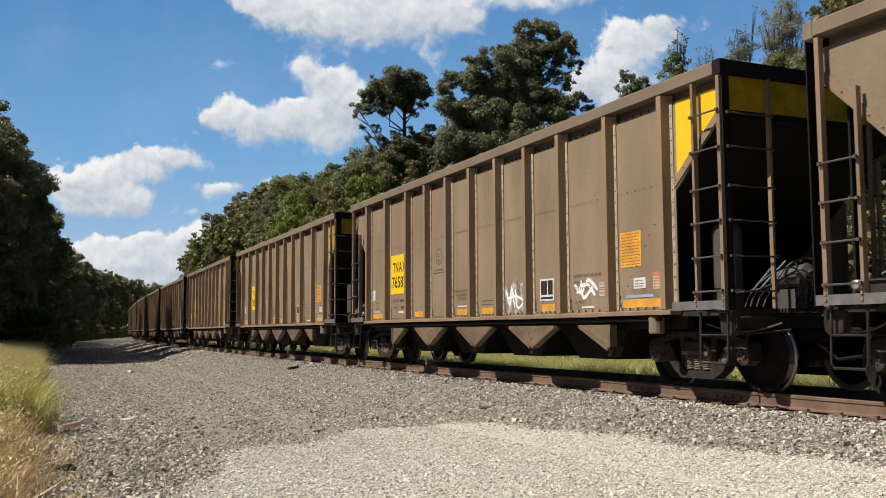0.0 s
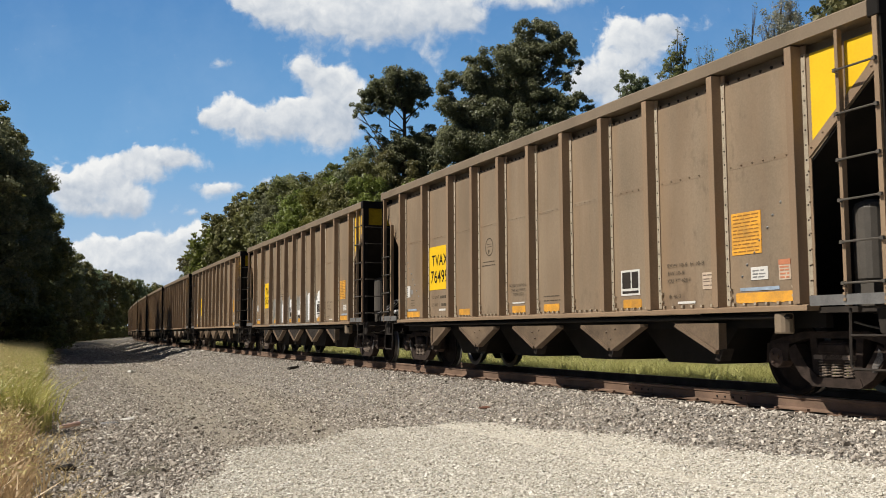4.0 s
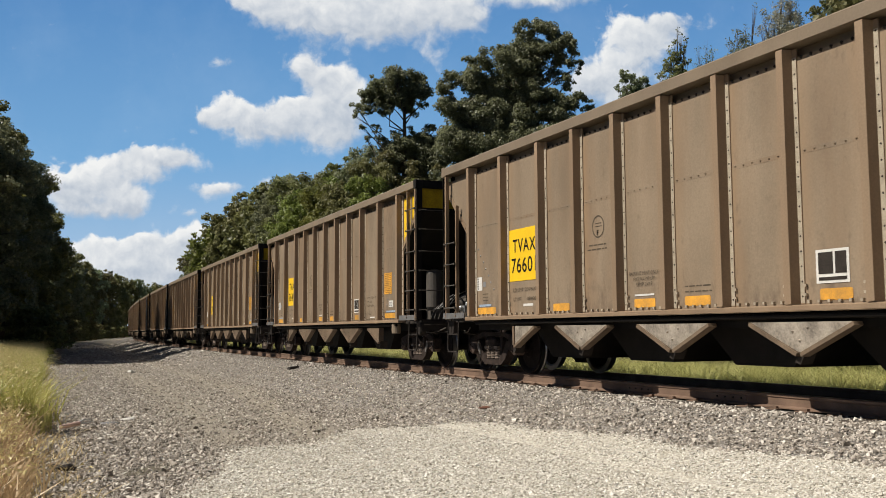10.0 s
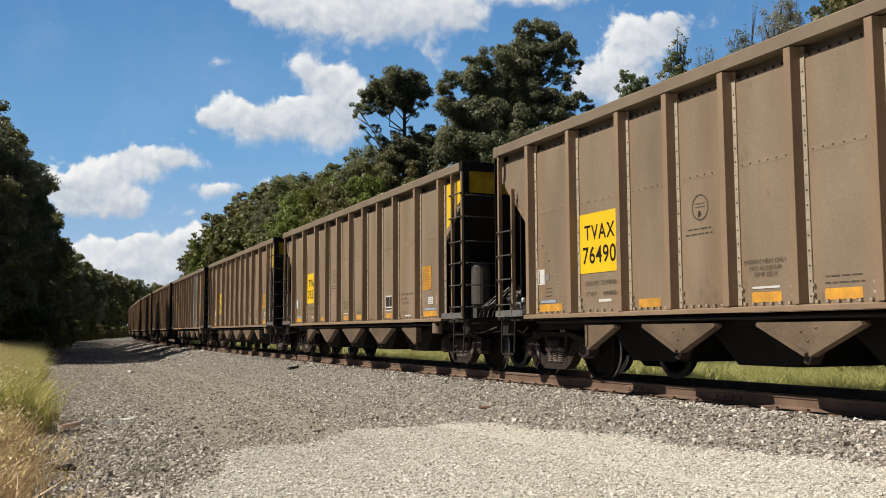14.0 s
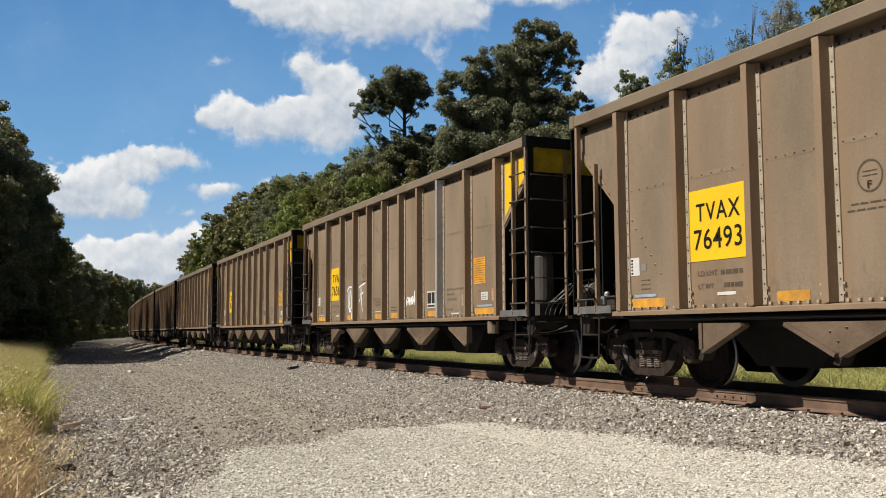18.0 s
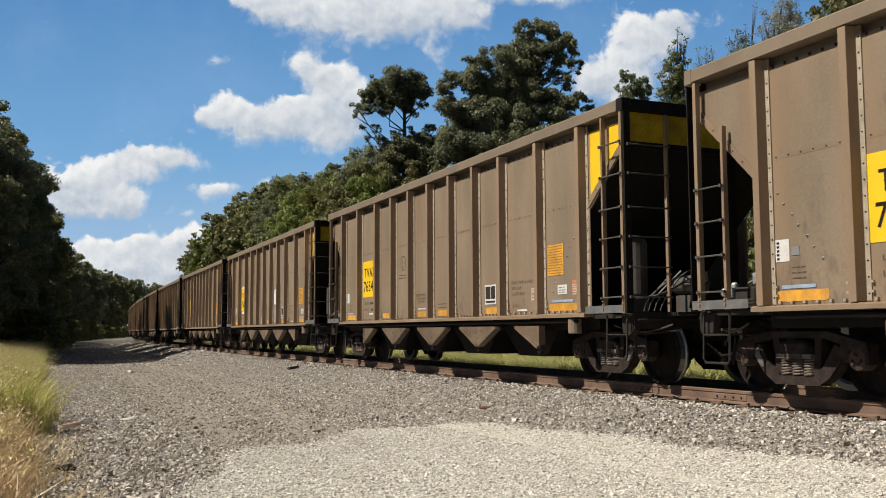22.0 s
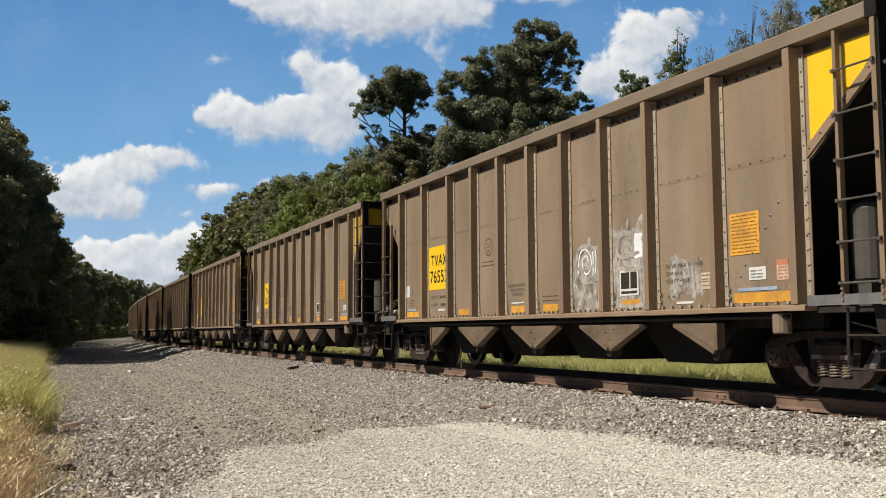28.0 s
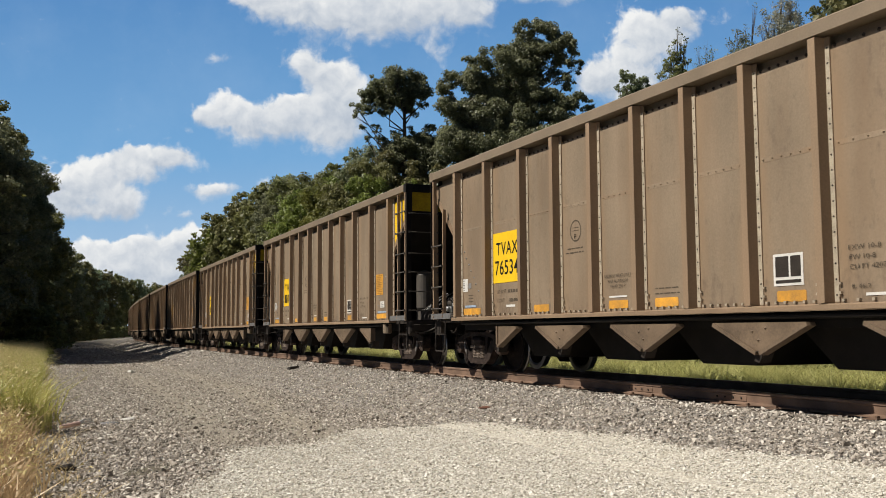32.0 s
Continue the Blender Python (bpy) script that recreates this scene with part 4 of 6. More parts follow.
def build_rail(off):
    """One rail: foot, web and head swept along the line."""
    prof = [(-0.07, -0.175), (0.07, -0.175), (0.07, -0.160), (0.026, -0.140), (0.024, -0.055), (0.036, -0.040), (0.036, -0.010), (0.026, 0.0), (-0.026, 0.0), (-0.036, -0.010), (-0.036, -0.040), (-0.024, -0.055), (-0.026, -0.140), (-0.07, -0.160)]
    ys = [-30, -10] + list(range(0, 260, 6))
    m = Mesh()
    v, f = [], []
    n = len(prof)
    for y in ys:
        x0, w = track_x(y), track_yaw(y)
        for a, z in prof:
            v.append((x0 + (off + a) * math.cos(w), y + (off + a) * math.sin(w), z))
    top = []
    for i in range(len(ys) - 1):
        for k in range(n):
            if k == 7:
                top.append(len(f))
            f.append((i * n + k, i * n + (k + 1) % n, (i + 1) * n + (k + 1) % n, (i + 1) * n + k))
    m.add(v, f)
    data = bpy.data.meshes.new("rail")
    data.from_pydata(m.v, [], m.f)
    bm = bmesh.new()
    bm.from_mesh(data)
    bmesh.ops.recalc_face_normals(bm, faces=bm.faces)
    bm.to_mesh(data)
    bm.free()
    data.materials.append(M_RAIL)
    data.materials.append(M_RAILTOP)
    for k in top:
        data.polygons[k].material_index = 1
    return tagged(new("rail", data), "rusty steel rail with a polished head", "rail", "running rails")


rails = [build_rail(-0.7535), build_rail(0.7535)]


def joint_bar(rail, x, y0, y1):
    """A splice bar bolted to the rail's web."""
    m = Mesh().prism([(x - 0.020, -0.138), (x - 0.034, -0.134), (x - 0.032, -0.06), (x - 0.020, -0.05)], y0, y1, 1)
    jb = part("joint_bar", m, M_RAIL, rail, "rusty bolted splice bar", bevel=0.003)
    for i in range(4):
        y = y0 + (y1 - y0) * (0.14 + 0.24 * i)
        part("bolt", Mesh().lathe([(x - 0.03, 0.013), (x - 0.044, 0.013), (x - 0.047, 0.008)], 6, 0, (0, y, -0.095)), M_UNDER, jb)


for y0, y1 in ((9.55, 10.2), (11.55, 12.2), (23.2, 23.9), (35.0, 35.7)):
    joint_bar(rails[0], -0.7535 + track_x(y0), y0, y1)
spikes = Mesh()
for i in range(90):
    y = 4.0 + i * 0.5
    for off in (-0.09, 0.09):
        spikes.box(track_x(y) - 0.7535 + off - 0.02, track_x(y) - 0.7535 + off + 0.02, y - 0.05, y - 0.015, -0.19, -0.148)
    spikes.box(track_x(y) - 0.7535 - 0.17, track_x(y) - 0.7535 + 0.17, y - 0.09, y + 0.09, -0.19, -0.1755)
sp = part("spikes", spikes, M_RAIL, rails[0], "rusty plates and spike heads")
sp["kind"] = "stuff"


# ---- vegetation ----
def leaf_material(name, low, high, trans=0.35, gloss=0.4):
    """Leaves: colour varies leaf by leaf, with light coming through."""
    m = bpy.data.materials.new(name)
    m.use_nodes = True
    n, l = m.node_tree.nodes, m.node_tree.links
    b = n["Principled BSDF"]
    b.inputs["Roughness"].default_value = 0.45
    b.inputs["Specular IOR Level"].default_value = gloss
    g = n.new("ShaderNodeNewGeometry")
    oi = n.new("ShaderNodeObjectInfo")
    tc = n.new("ShaderNodeTexCoord")
    nz = n.new("ShaderNodeTexNoise")
    nz.inputs["Scale"].default_value = 0.5
    l.new(tc.outputs["Object"], nz.inputs[0])
    f = node_math(n, l, "MULTIPLY_ADD", g.outputs["Random Per Island"], 0.6, node_math(n, l, "MULTIPLY_ADD", nz.outputs[0], 0.8, -0.2), clamp=True)
    c = mix_rgb(n, l, f, low, high)
    hs = n.new("ShaderNodeHueSaturation")
    l.new(node_math(n, l, "MULTIPLY_ADD", oi.outputs["Random"], 0.05, 0.475), hs.inputs["Hue"])
    l.new(node_math(n, l, "MULTIPLY_ADD", oi.outputs["Random"], 0.4, 0.8), hs.inputs["Value"])
    l.new(c, hs.inputs["Color"])
    l.new(hs.outputs[0], b.inputs["Base Color"])
    t = n.new("ShaderNodeBsdfTranslucent")
    l.new(hs.outputs[0], t.inputs[0])
    mx = n.new("ShaderNodeMixShader")
    mx.inputs[0].default_value = trans
    l.new(b.outputs[0], mx.inputs[1])
    l.new(t.outputs[0], mx.inputs[2])
    l.new(mx.outputs[0], n["Material Output"].inputs[0])
    return m


M_OAK = leaf_material("oak_leaves", (0.112, 0.136, 0.068), (0.345, 0.375, 0.21), 0.5, 0.65)
M_THIN = leaf_material("pale_thin_leaves", (0.10, 0.12, 0.05), (0.29, 0.30, 0.16), 0.3)
M_LEAF = leaf_material("woodland_leaves", (0.098, 0.108, 0.038), (0.275, 0.265, 0.105), 0.4)
M_LIGHTLEAF = leaf_material("bright_young_leaves", (0.11, 0.135, 0.028), (0.27, 0.28, 0.07), 0.4)
M_TWIG = leaf_material("pale_seed_clusters", (0.15, 0.145, 0.10), (0.36, 0.33, 0.25), 0.3)
M_BARK = material("bark", (0.10, 0.08, 0.06), 0.9, 0, 0.35, 5, 40, 0.6, stretch=(3, 3, 0.5))
M_GRASS = leaf_material("green_grass", (0.22, 0.23, 0.05), (0.56, 0.47, 0.17), 0.35)
M_FIELD = leaf_material("dry_meadow_grass", (0.26, 0.235, 0.075), (0.60, 0.52, 0.235), 0.35)
M_STRAW = leaf_material("dry_straw_grass", (0.34, 0.235, 0.10), (0.70, 0.54, 0.30), 0.25)

rng = np.random.default_rng(7)


def leaves_mesh(name, centre, u, w, mat):
    """Many small leaves, one slim triangle each, from a centre and two half-axes."""
    n = len(centre)
    v = np.empty((n, 3, 3))
    v[:, 0], v[:, 1], v[:, 2] = centre - u, centre + u * 0.6 - w, centre + u * 0.7 + w
    me = bpy.data.meshes.new(name)
    me.vertices.add(3 * n)
    me.vertices.foreach_set("co", v.reshape(-1).astype(np.float32))
    me.loops.add(3 * n)
    me.loops.foreach_set("vertex_index", np.arange(3 * n, dtype=np.int32))
    me.polygons.add(n)
    me.polygons.foreach_set("loop_start", np.arange(0, 3 * n, 3, dtype=np.int32))
    me.update(calc_edges=True)
    me.materials.append(mat)
    return me


def crown(name, blobs, count, size, mat, sparse=0.0, spread=(0.16, 0.46)):
    """Leaves in ragged clumps about the limbs' ends. blobs: (x, y, z, radius)."""
    blobs = np.array(blobs, float)
    wgt = blobs[:, 3] ** 2
    sub = []
    for b, k in zip(blobs, np.maximum(5, (wgt / wgt.sum() * 110 * len(blobs) ** 0.5)).astype(int)):
        d = rng.normal(size=(k, 3))
        d /= np.linalg.norm(d, axis=1, keepdims=True)
        d[:, 2] *= 0.85
        r = b[3] * rng.uniform(0.3, 1.12, (k, 1))
        c = b[:3] + d * r
        sub.append(np.c_[c, b[3] * rng.uniform(*spread, k)])
    sub = np.concatenate(sub)
    if sparse:
        sub = sub[rng.random(len(sub)) > sparse]
    p = sub[:, 3] ** 2
    idx = rng.choice(len(sub), count, p=p / p.sum())
    d = rng.normal(size=(count, 3))
    d /= np.linalg.norm(d, axis=1, keepdims=True)
    rad = rng.random((count, 1)) ** 0.45
    c = sub[idx, :3] + d * rad * sub[idx, 3:4] * np.array([1, 1, 0.75])
    nrm = d + rng.normal(size=(count, 3)) * 0.7 + np.array([0, 0, 0.5])
    nrm /= np.linalg.norm(nrm, axis=1, keepdims=True)
    a = np.cross(nrm, rng.normal(size=(count, 3)))
    a /= np.linalg.norm(a, axis=1, keepdims=True)
    b = np.cross(nrm, a)
    s = size * rng.uniform(0.6, 1.35, (count, 1))
    return leaves_mesh(name, c, a * s, b * s * 0.7, mat), sub


def wood(height, lean, blobs, r0):
    """Trunk and limbs that taper towards the clumps."""
    m = Mesh()
    many = len(blobs) > 40
    reach = 0.88 if many else 0.72
    top = Vector((lean[0], lean[1], height * reach))
    trunk = [Vector((0, 0, -0.4)), Vector((0.02, 0, height * 0.2)), Vector((lean[0] * 0.4, lean[1] * 0.4, height * 0.42)), top]
    m.tube(trunk, [r0 * 1.25, r0, r0 * 0.7, r0 * 0.25], 8)
    for i, b in enumerate(blobs):
        e = Vector(b[:3])
        if many and i % 3:
            continue
        z0 = min(max(height * 0.22, e.z - e.xy.length * (0.6 if many else 0.9) - 1.0), height * (reach - 0.07))
        f = z0 / (height * reach)
        s = Vector((lean[0] * f * f, lean[1] * f * f, z0))
        mid = s.lerp(e, 0.5) + Vector((0, 0, -0.06 * (e - s).length))
        if many:
            mid += Vector(rng.normal(size=3)) * 0.35
        rr = r0 * (0.24 if many else 0.42) * (1 - 0.4 * f)
        m.tube([s, mid, e], [rr, rr * 0.6, rr * 0.18], 6)
        for q in range(3):
            d = Vector(rng.normal(size=3)).normalized() * b[3] * 0.8
            m.tube([mid.lerp(e, 0.5), e + d], [rr * 0.4, rr * 0.08], 5)
    return m


def make_tree(name, label, height, blobs, count, size, mat, r0=0.3, lean=(0, 0), sparse=0.0, spread=(0.16, 0.46)):
    tree = new(name)
    part("trunk", wood(height, lean, blobs, r0), M_BARK, tree, "grey-brown trunk with limbs", smooth=True)
    me, _ = crown("crown", blobs, count, size, mat, sparse, spread)
    part("crown", me, None, tree, "leafy crown")
    return tagged(tree, label, "tree", kind="")


def random_blobs(height, radius, n, low=0.2, seed=1):
    """Clumps of a plain woodland crown, widest below the middle."""
    r = np.random.default_rng(seed)
    out = []
    for i in range(n):
        f = low + (0.93 - low) * ((i + 0.5) / n)
        wide = math.sin(math.pi * min(1, (f - low * 0.4) / (1.08 - low * 0.4))) ** 0.7
        t = i * 2.4 + r.uniform(-0.4, 0.4)
        q = radius * wide * r.uniform(0.35, 0.75)
        out.append((q * math.cos(t), q * math.sin(t), height * f, radius * r.uniform(0.30, 0.44)))
    return out


def put(ob, x, y, turn=0.0, size=1.0, wide=1.0, label=""):
    c = copy_thing(ob, pose(x, y, ground_z(x, y), 0, 0, turn))
    c.scale = (size * wide, size * wide, size)
    if label:
        c["label"] = label
    return c


# patterns, placed in the back of the wood and reused: four for near trees, four coarser ones for far trees
PATTERN, HEIGHTS = [], (17, 18, 15, 19)
for far in (0, 1):
    for i, (h, r, nb, cnt, mat) in enumerate(((17, 5.0, 30, 84000, M_LEAF), (18, 4.6, 30, 84000, M_LEAF), (15, 5.2, 28, 76000, M_LIGHTLEAF), (19, 5.2, 32, 88000, M_OAK))):
        PATTERN.append(make_tree("woodland_tree", "tall leafy broadleaf tree at the wood's edge", h, random_blobs(h, r, nb, 0.12, 40 + i), cnt // (5 if far else 1), 0.25 if far else 0.12, mat, 0.28, spread=(0.15, 0.44)))
SHRUB = make_tree("shrub", "dense green shrub at the wood's edge", 4.5, random_blobs(4.5, 2.6, 10, 0.1, 61), 5200, 0.17, M_LEAF, 0.07)
SHRUB["category"] = "shrub"


# tall oaks above the train
def grown(name, label, x, y, h, spots, count, size, mat, r0=0.42, sparse=0.0, spread=(0.18, 0.5), deep=1.0):
    """A tree of its own shape. spots: (across, up, radius) seen from the line; depth is spread by chance."""
    r = np.random.default_rng(int(h * 10))
    view = Vector((x - EYE.x, y - EYE.y)).normalized()
    side = Vector((view.y, -view.x))
    blobs = []
    if size < 0.08:
        # slim trees keep leaves well down the stem
        low = min(z for _, z, _ in spots)
        spots = spots + [(0.35 * (-1) ** i, low - 0.45 * i, 0.5 + 0.04 * i) for i in range(6)]
    for a, z, q in spots:
        for k in (-1, 1):
            d = k * q * r.uniform(0.25, 0.8) + r.uniform(-deep, deep)
            blobs.append((side.x * a + view.x * d, side.y * a + view.y * d, z, q * (0.95 if k > 0 else 0.85)))
    t = make_tree(name, label, h, blobs, count, size, mat, r0, sparse=sparse, spread=spread)
    t.matrix_basis = pose(x, y, ground_z(x, y))
    return t


OAK_A = [(-0.7, 21.5, 0.99), (0.9, 21.5, 0.9), (-2.2, 21.0, 0.81), (-3.0, 20.0, 0.72), (-1.6, 20.1, 0.99), (-0.0, 20.2, 1.07), (1.5, 20.6, 0.81), (-3.8, 19.2, 0.54), (-2.8, 18.7, 0.63), (-1.2, 18.9, 0.67), (0.4, 19.2, 0.67), (1.3, 19.6, 0.54), (-4.0, 18.4, 0.31), (-3.4, 17.4, 0.27), (-2.2, 17.4, 0.4), (-3.0, 16.6, 0.31), (-2.0, 16.6, 0.45), (-0.6, 16.6, 0.63), (0.5, 16.9, 0.67), (-1.2, 15.7, 0.9), (0.2, 15.9, 1.07), (1.5, 16.5, 0.9), (2.2, 17.4, 0.58), (1.3, 15.3, 1.07), (2.7, 16.0, 0.99), (3.2, 17.0, 0.58), (-0.7, 14.6, 0.9), (0.9, 14.1, 0.99), (2.4, 14.6, 0.99)]
OAK_B = [(1.6, 23.2, 0.8), (0.7, 22.7, 0.8), (2.5, 22.5, 0.88), (3.7, 22.0, 0.72), (4.2, 21.5, 0.56), (0.1, 21.6, 0.96), (1.5, 21.3, 1.12), (2.9, 21.1, 0.96), (3.9, 20.3, 0.56), (-1.2, 21.2, 0.72), (-2.2, 20.7, 0.8), (-3.2, 20.5, 0.64), (4.5, 19.9, 0.36), (-0.6, 19.9, 1.12), (1.0, 19.7, 1.28), (2.5, 19.6, 0.72), (-3.2, 19.4, 1.04), (-4.7, 19.4, 0.72), (-5.3, 18.6, 0.72), (-1.8, 18.5, 1.36), (0.0, 18.0, 1.36), (1.6, 18.0, 1.12), (-4.7, 17.3, 0.88), (-3.3, 16.9, 1.36), (-1.4, 16.2, 1.36), (0.6, 16.2, 1.2), (2.4, 18.0, 0.8), (3.5, 18.8, 0.64), (3.6, 17.3, 0.96), (4.6, 17.7, 0.64), (5.2, 17.1, 0.56), (2.4, 16.5, 1.04)]
LOW_A = [(-1.4, 12.6, 1.3), (1.0, 12.2, 1.5), (2.6, 12.6, 1.4), (0.2, 10.4, 1.7)]
LOW_B = [(-4.2, 14.6, 1.5), (-1.6, 14.0, 1.6), (1.2, 14.0, 1.6), (3.6, 14.8, 1.4), (5.2, 15.2, 1.2), (0.0, 11.4, 2.0)]
OAK_LABEL = "tall dark-green oak with a broken open crown"
grown("oak_tree", OAK_LABEL, 17.8, 69.2, 22.4, OAK_A + LOW_A, 190000, 0.09, M_OAK, sparse=0.04, spread=(0.28, 0.75))
grown("oak_tree", OAK_LABEL, 22.3, 58.5, 24.2, OAK_B + LOW_B, 330000, 0.09, M_OAK, sparse=0.04, spread=(0.28, 0.75))
# slim trees that look over the cars
TWIN = [(-0.5, 15.6, 0.49), (0.4, 15.5, 0.42), (-0.2, 15.0, 0.52), (0.7, 14.9, 0.42), (-0.9, 15.2, 0.29)]
POPLAR = [(0.2, 17.3, 0.12), (0.4, 17.0, 0.15), (0.6, 16.7, 0.18), (0.1, 16.5, 0.27), (0.5, 16.2, 0.31), (-0.2, 16.2, 0.24), (0.1, 15.8, 0.43), (0.6, 15.5, 0.31), (-0.3, 15.3, 0.43), (0.2, 15.0, 0.49), (-0.7, 14.8, 0.31), (-0.1, 14.4, 0.55), (0.5, 14.7, 0.31)]
WISPY = [(-0.4, 15.7, 0.27), (0.0, 15.9, 0.27), (0.3, 15.5, 0.27), (-0.3, 15.2, 0.3), (0.1, 15.1, 0.33), (0.5, 15.0, 0.27), (-0.5, 14.8, 0.3), (-0.0, 14.7, 0.36)]
FORKED = [(-0.4, 15.6, 0.29), (0.0, 16.0, 0.26), (0.4, 16.3, 0.23), (0.2, 15.5, 0.35), (-0.2, 15.1, 0.35), (0.5, 15.8, 0.26), (0.7, 15.3, 0.35), (0.1, 14.9, 0.41), (0.9, 17.0, 0.17), (0.9, 17.4, 0.2)]
TWIGGY = [(-0.8, 16.7, 0.26), (-1.0, 16.0, 0.31), (-0.5, 16.3, 0.34), (-0.2, 16.8, 0.37), (0.3, 16.9, 0.4), (0.6, 16.4, 0.43), (0.0, 16.2, 0.46), (0.8, 15.9, 0.37), (-0.5, 15.6, 0.4), (0.2, 15.5, 0.46), (0.5, 17.4, 0.34), (-0.0, 17.6, 0.29), (1.0, 15.5, 0.29)]
GREEN = [(-0.8, 16.3, 0.37), (-0.3, 16.5, 0.42), (0.4, 16.5, 0.45), (1.0, 16.5, 0.48), (-0.1, 15.9, 0.4), (0.6, 16.0, 0.45), (-0.6, 15.8, 0.34), (1.3, 16.1, 0.4), (0.4, 17.2, 0.56), (1.2, 17.2, 0.56)]
grown("slender_tree", "small dark round-topped tree at the wood's edge", 22.2, 44, 15.6, TWIN, 24000, 0.055, M_OAK, 0.12, 0.05, deep=0.4)
grown("slender_tree", "narrow pointed tree with a bare leading shoot", 21.9, 40, 17.2, POPLAR, 26000, 0.05, M_LEAF, 0.12, 0.05, deep=0.4)
grown("slender_tree", "thin-leaved see-through young tree", 22.4, 38, 15.9, WISPY, 6000, 0.045, M_THIN, 0.07, 0.2, (0.3, 0.9), deep=0.4)
grown("slender_tree", "forked thin-leaved young tree", 22.7, 36, 17.0, FORKED, 12000, 0.045, M_THIN, 0.08, 0.2, (0.3, 0.9), deep=0.4)
grown("slender_tree", "twiggy tree full of pale seed clusters", 23.7, 34, 17.4, TWIGGY, 24000, 0.042, M_TWIG, 0.11, 0.1, (0.25, 0.8), deep=0.5)
grown("slender_tree", "green leafy tree at the wood's edge", 25.0, 32, 17.1, GREEN, 30000, 0.06, M_LEAF, 0.14, 0.05, deep=0.5)

# the wood beyond the line: (distance along, offset from the track, pattern, height)
ROW_A = [(45, 22, 1, 14.0), (42, 20.5, 0, 13.4), (37, 23, 1, 13.6), (33, 24, 0, 14.0), (28.4, 22, 1, 13.8), (26, 20, 3, 14.6), (22, 19, 0, 15.5), (17, 19, 3, 15)]
ROW_A2 = [(11, 18, 1, 15), (5, 18, 0, 15)]
ROW_B = [(61, 12.8, 2, 12.2), (66.5, 12.5, 0, 13.6), (73, 12.5, 2, 13.6), (79.5, 12.5, 2, 14.4), (86.5, 12.5, 0, 15.6), (94.5, 12.5, 3, 16.8), (104, 12.5, 0, 17.4), (116.5, 12.5, 1, 18.3), (130, 12.5, 0, 18.8), (148, 12.5, 2, 19.0), (174, 12.5, 1, 18.6), (205, 12.5, 0, 19)]
ROW_C = [(69, 17, 0, 15.0), (60.5, 17, 3, 12.6), (78, 17, 3, 17.2), (85.5, 17, 1, 17.9), (97, 17, 0, 18.4), (115, 17, 3, 20.4), (145, 17, 1, 22.3), (240, 12.5, 1, 20), (270, 12.5, 3, 22.4), (54, 19, 0, 12.5), (49, 20, 3, 12.5), (56, 13, 2, 9.0), (51, 14, 2, 9.5)]
for row in (ROW_A, ROW_A2, ROW_B, ROW_C):
    for y, off, k, h in row:
        put(PATTERN[k + (4 if y > 100 else 0)], track_x(y) + off, y, (y * 47 + off * 31) % 360, h / HEIGHTS[k], 0.72 if row is ROW_A and y > 24 else 1.0)
# the wood on the near side, along the verge
ROW_L = [(57, -13.0, 3, 0.68), (66, -13.5, 1, 0.88), (75, -12.3, 3, 0.78), (86, -12.2, 1, 0.86), (97, -12.0, 0, 0.84), (110, -12.0, 3, 0.66), (124, -11.5, 1, 0.74), (140, -11.5, 0, 0.76)]
ROW_M = [(158, -11.0, 3, 0.72), (178, -11.0, 1, 0.80), (198, -11.0, 0, 0.86), (220, -11.0, 3, 0.80), (245, -10.5, 1, 0.92), (272, -10.5, 0, 1.0), (300, -10, 1, 1.0), (332, -9, 3, 1.0), (366, -8, 0, 1.15), (400, -6, 1, 1.2)]
# mostly unseen row added behind, to keep the sun off the verge wood
ROW_N_SHADE = [(52, -19.5, 1, 0.9), (62, -19.5, 0, 0.9), (72, -19, 1, 0.9), (82, -18.5, 3, 0.8), (92, -18.5, 1, 0.8), (104, -18, 0, 0.8), (116, -18, 3, 0.74), (130, -17.5, 1, 0.8), (146, -17.5, 0, 0.8), (165, -17, 1, 0.8)]
# row added in between, to close light gaps in the wood's shadow
ROW_O_SHADE = [(61.5, -15.0, 0, 0.8), (70.5, -15.0, 2, 0.9), (80.5, -14.5, 0, 0.74), (91.5, -14.5, 2, 0.84), (103.5, -14, 1, 0.74), (117, -14, 2, 0.8), (132, -13.5, 0, 0.74), (149, -13.5, 2, 0.8), (168, -13, 0, 0.8), (188, -13, 2, 0.9)]
for row in (ROW_L, ROW_M, ROW_N_SHADE, ROW_O_SHADE):
    for y, off, k, s in row:
        put(PATTERN[k + (4 if y > (66 if row in (ROW_N_SHADE, ROW_O_SHADE) else 115) else 0)], track_x(y) + off, y, (y * 53) % 360, s, 1.15 if y < 60 else 1.0, label="dark shaded broadleaf tree of the near wood, back rows added")
for y in range(64, 330, 9):
    put(SHRUB, track_x(y) - 9.9 + math.sin(y) * 0.5, y + 6, (y * 71) % 360, 0.62 + 0.16 * math.sin(y * 1.7), 1.2)
for y in range(6, 260, 8):
    put(SHRUB, track_x(y) + (14.0 if y < 56 else 9.6) + math.sin(y * 1.3) * 0.8, y, (y * 37) % 360, 0.8 + 0.2 * math.sin(y * 0.9), 1.3)
for i, p_ in enumerate(PATTERN):
    p_.matrix_basis = pose(34 + 7 * i, 60 + 14 * i, ground_z(34 + 7 * i, 60 + 14 * i), 0, 0, 40 * i)
SHRUB.matrix_basis = pose(15.0, 2.0, ground_z(15.0, 2.0))


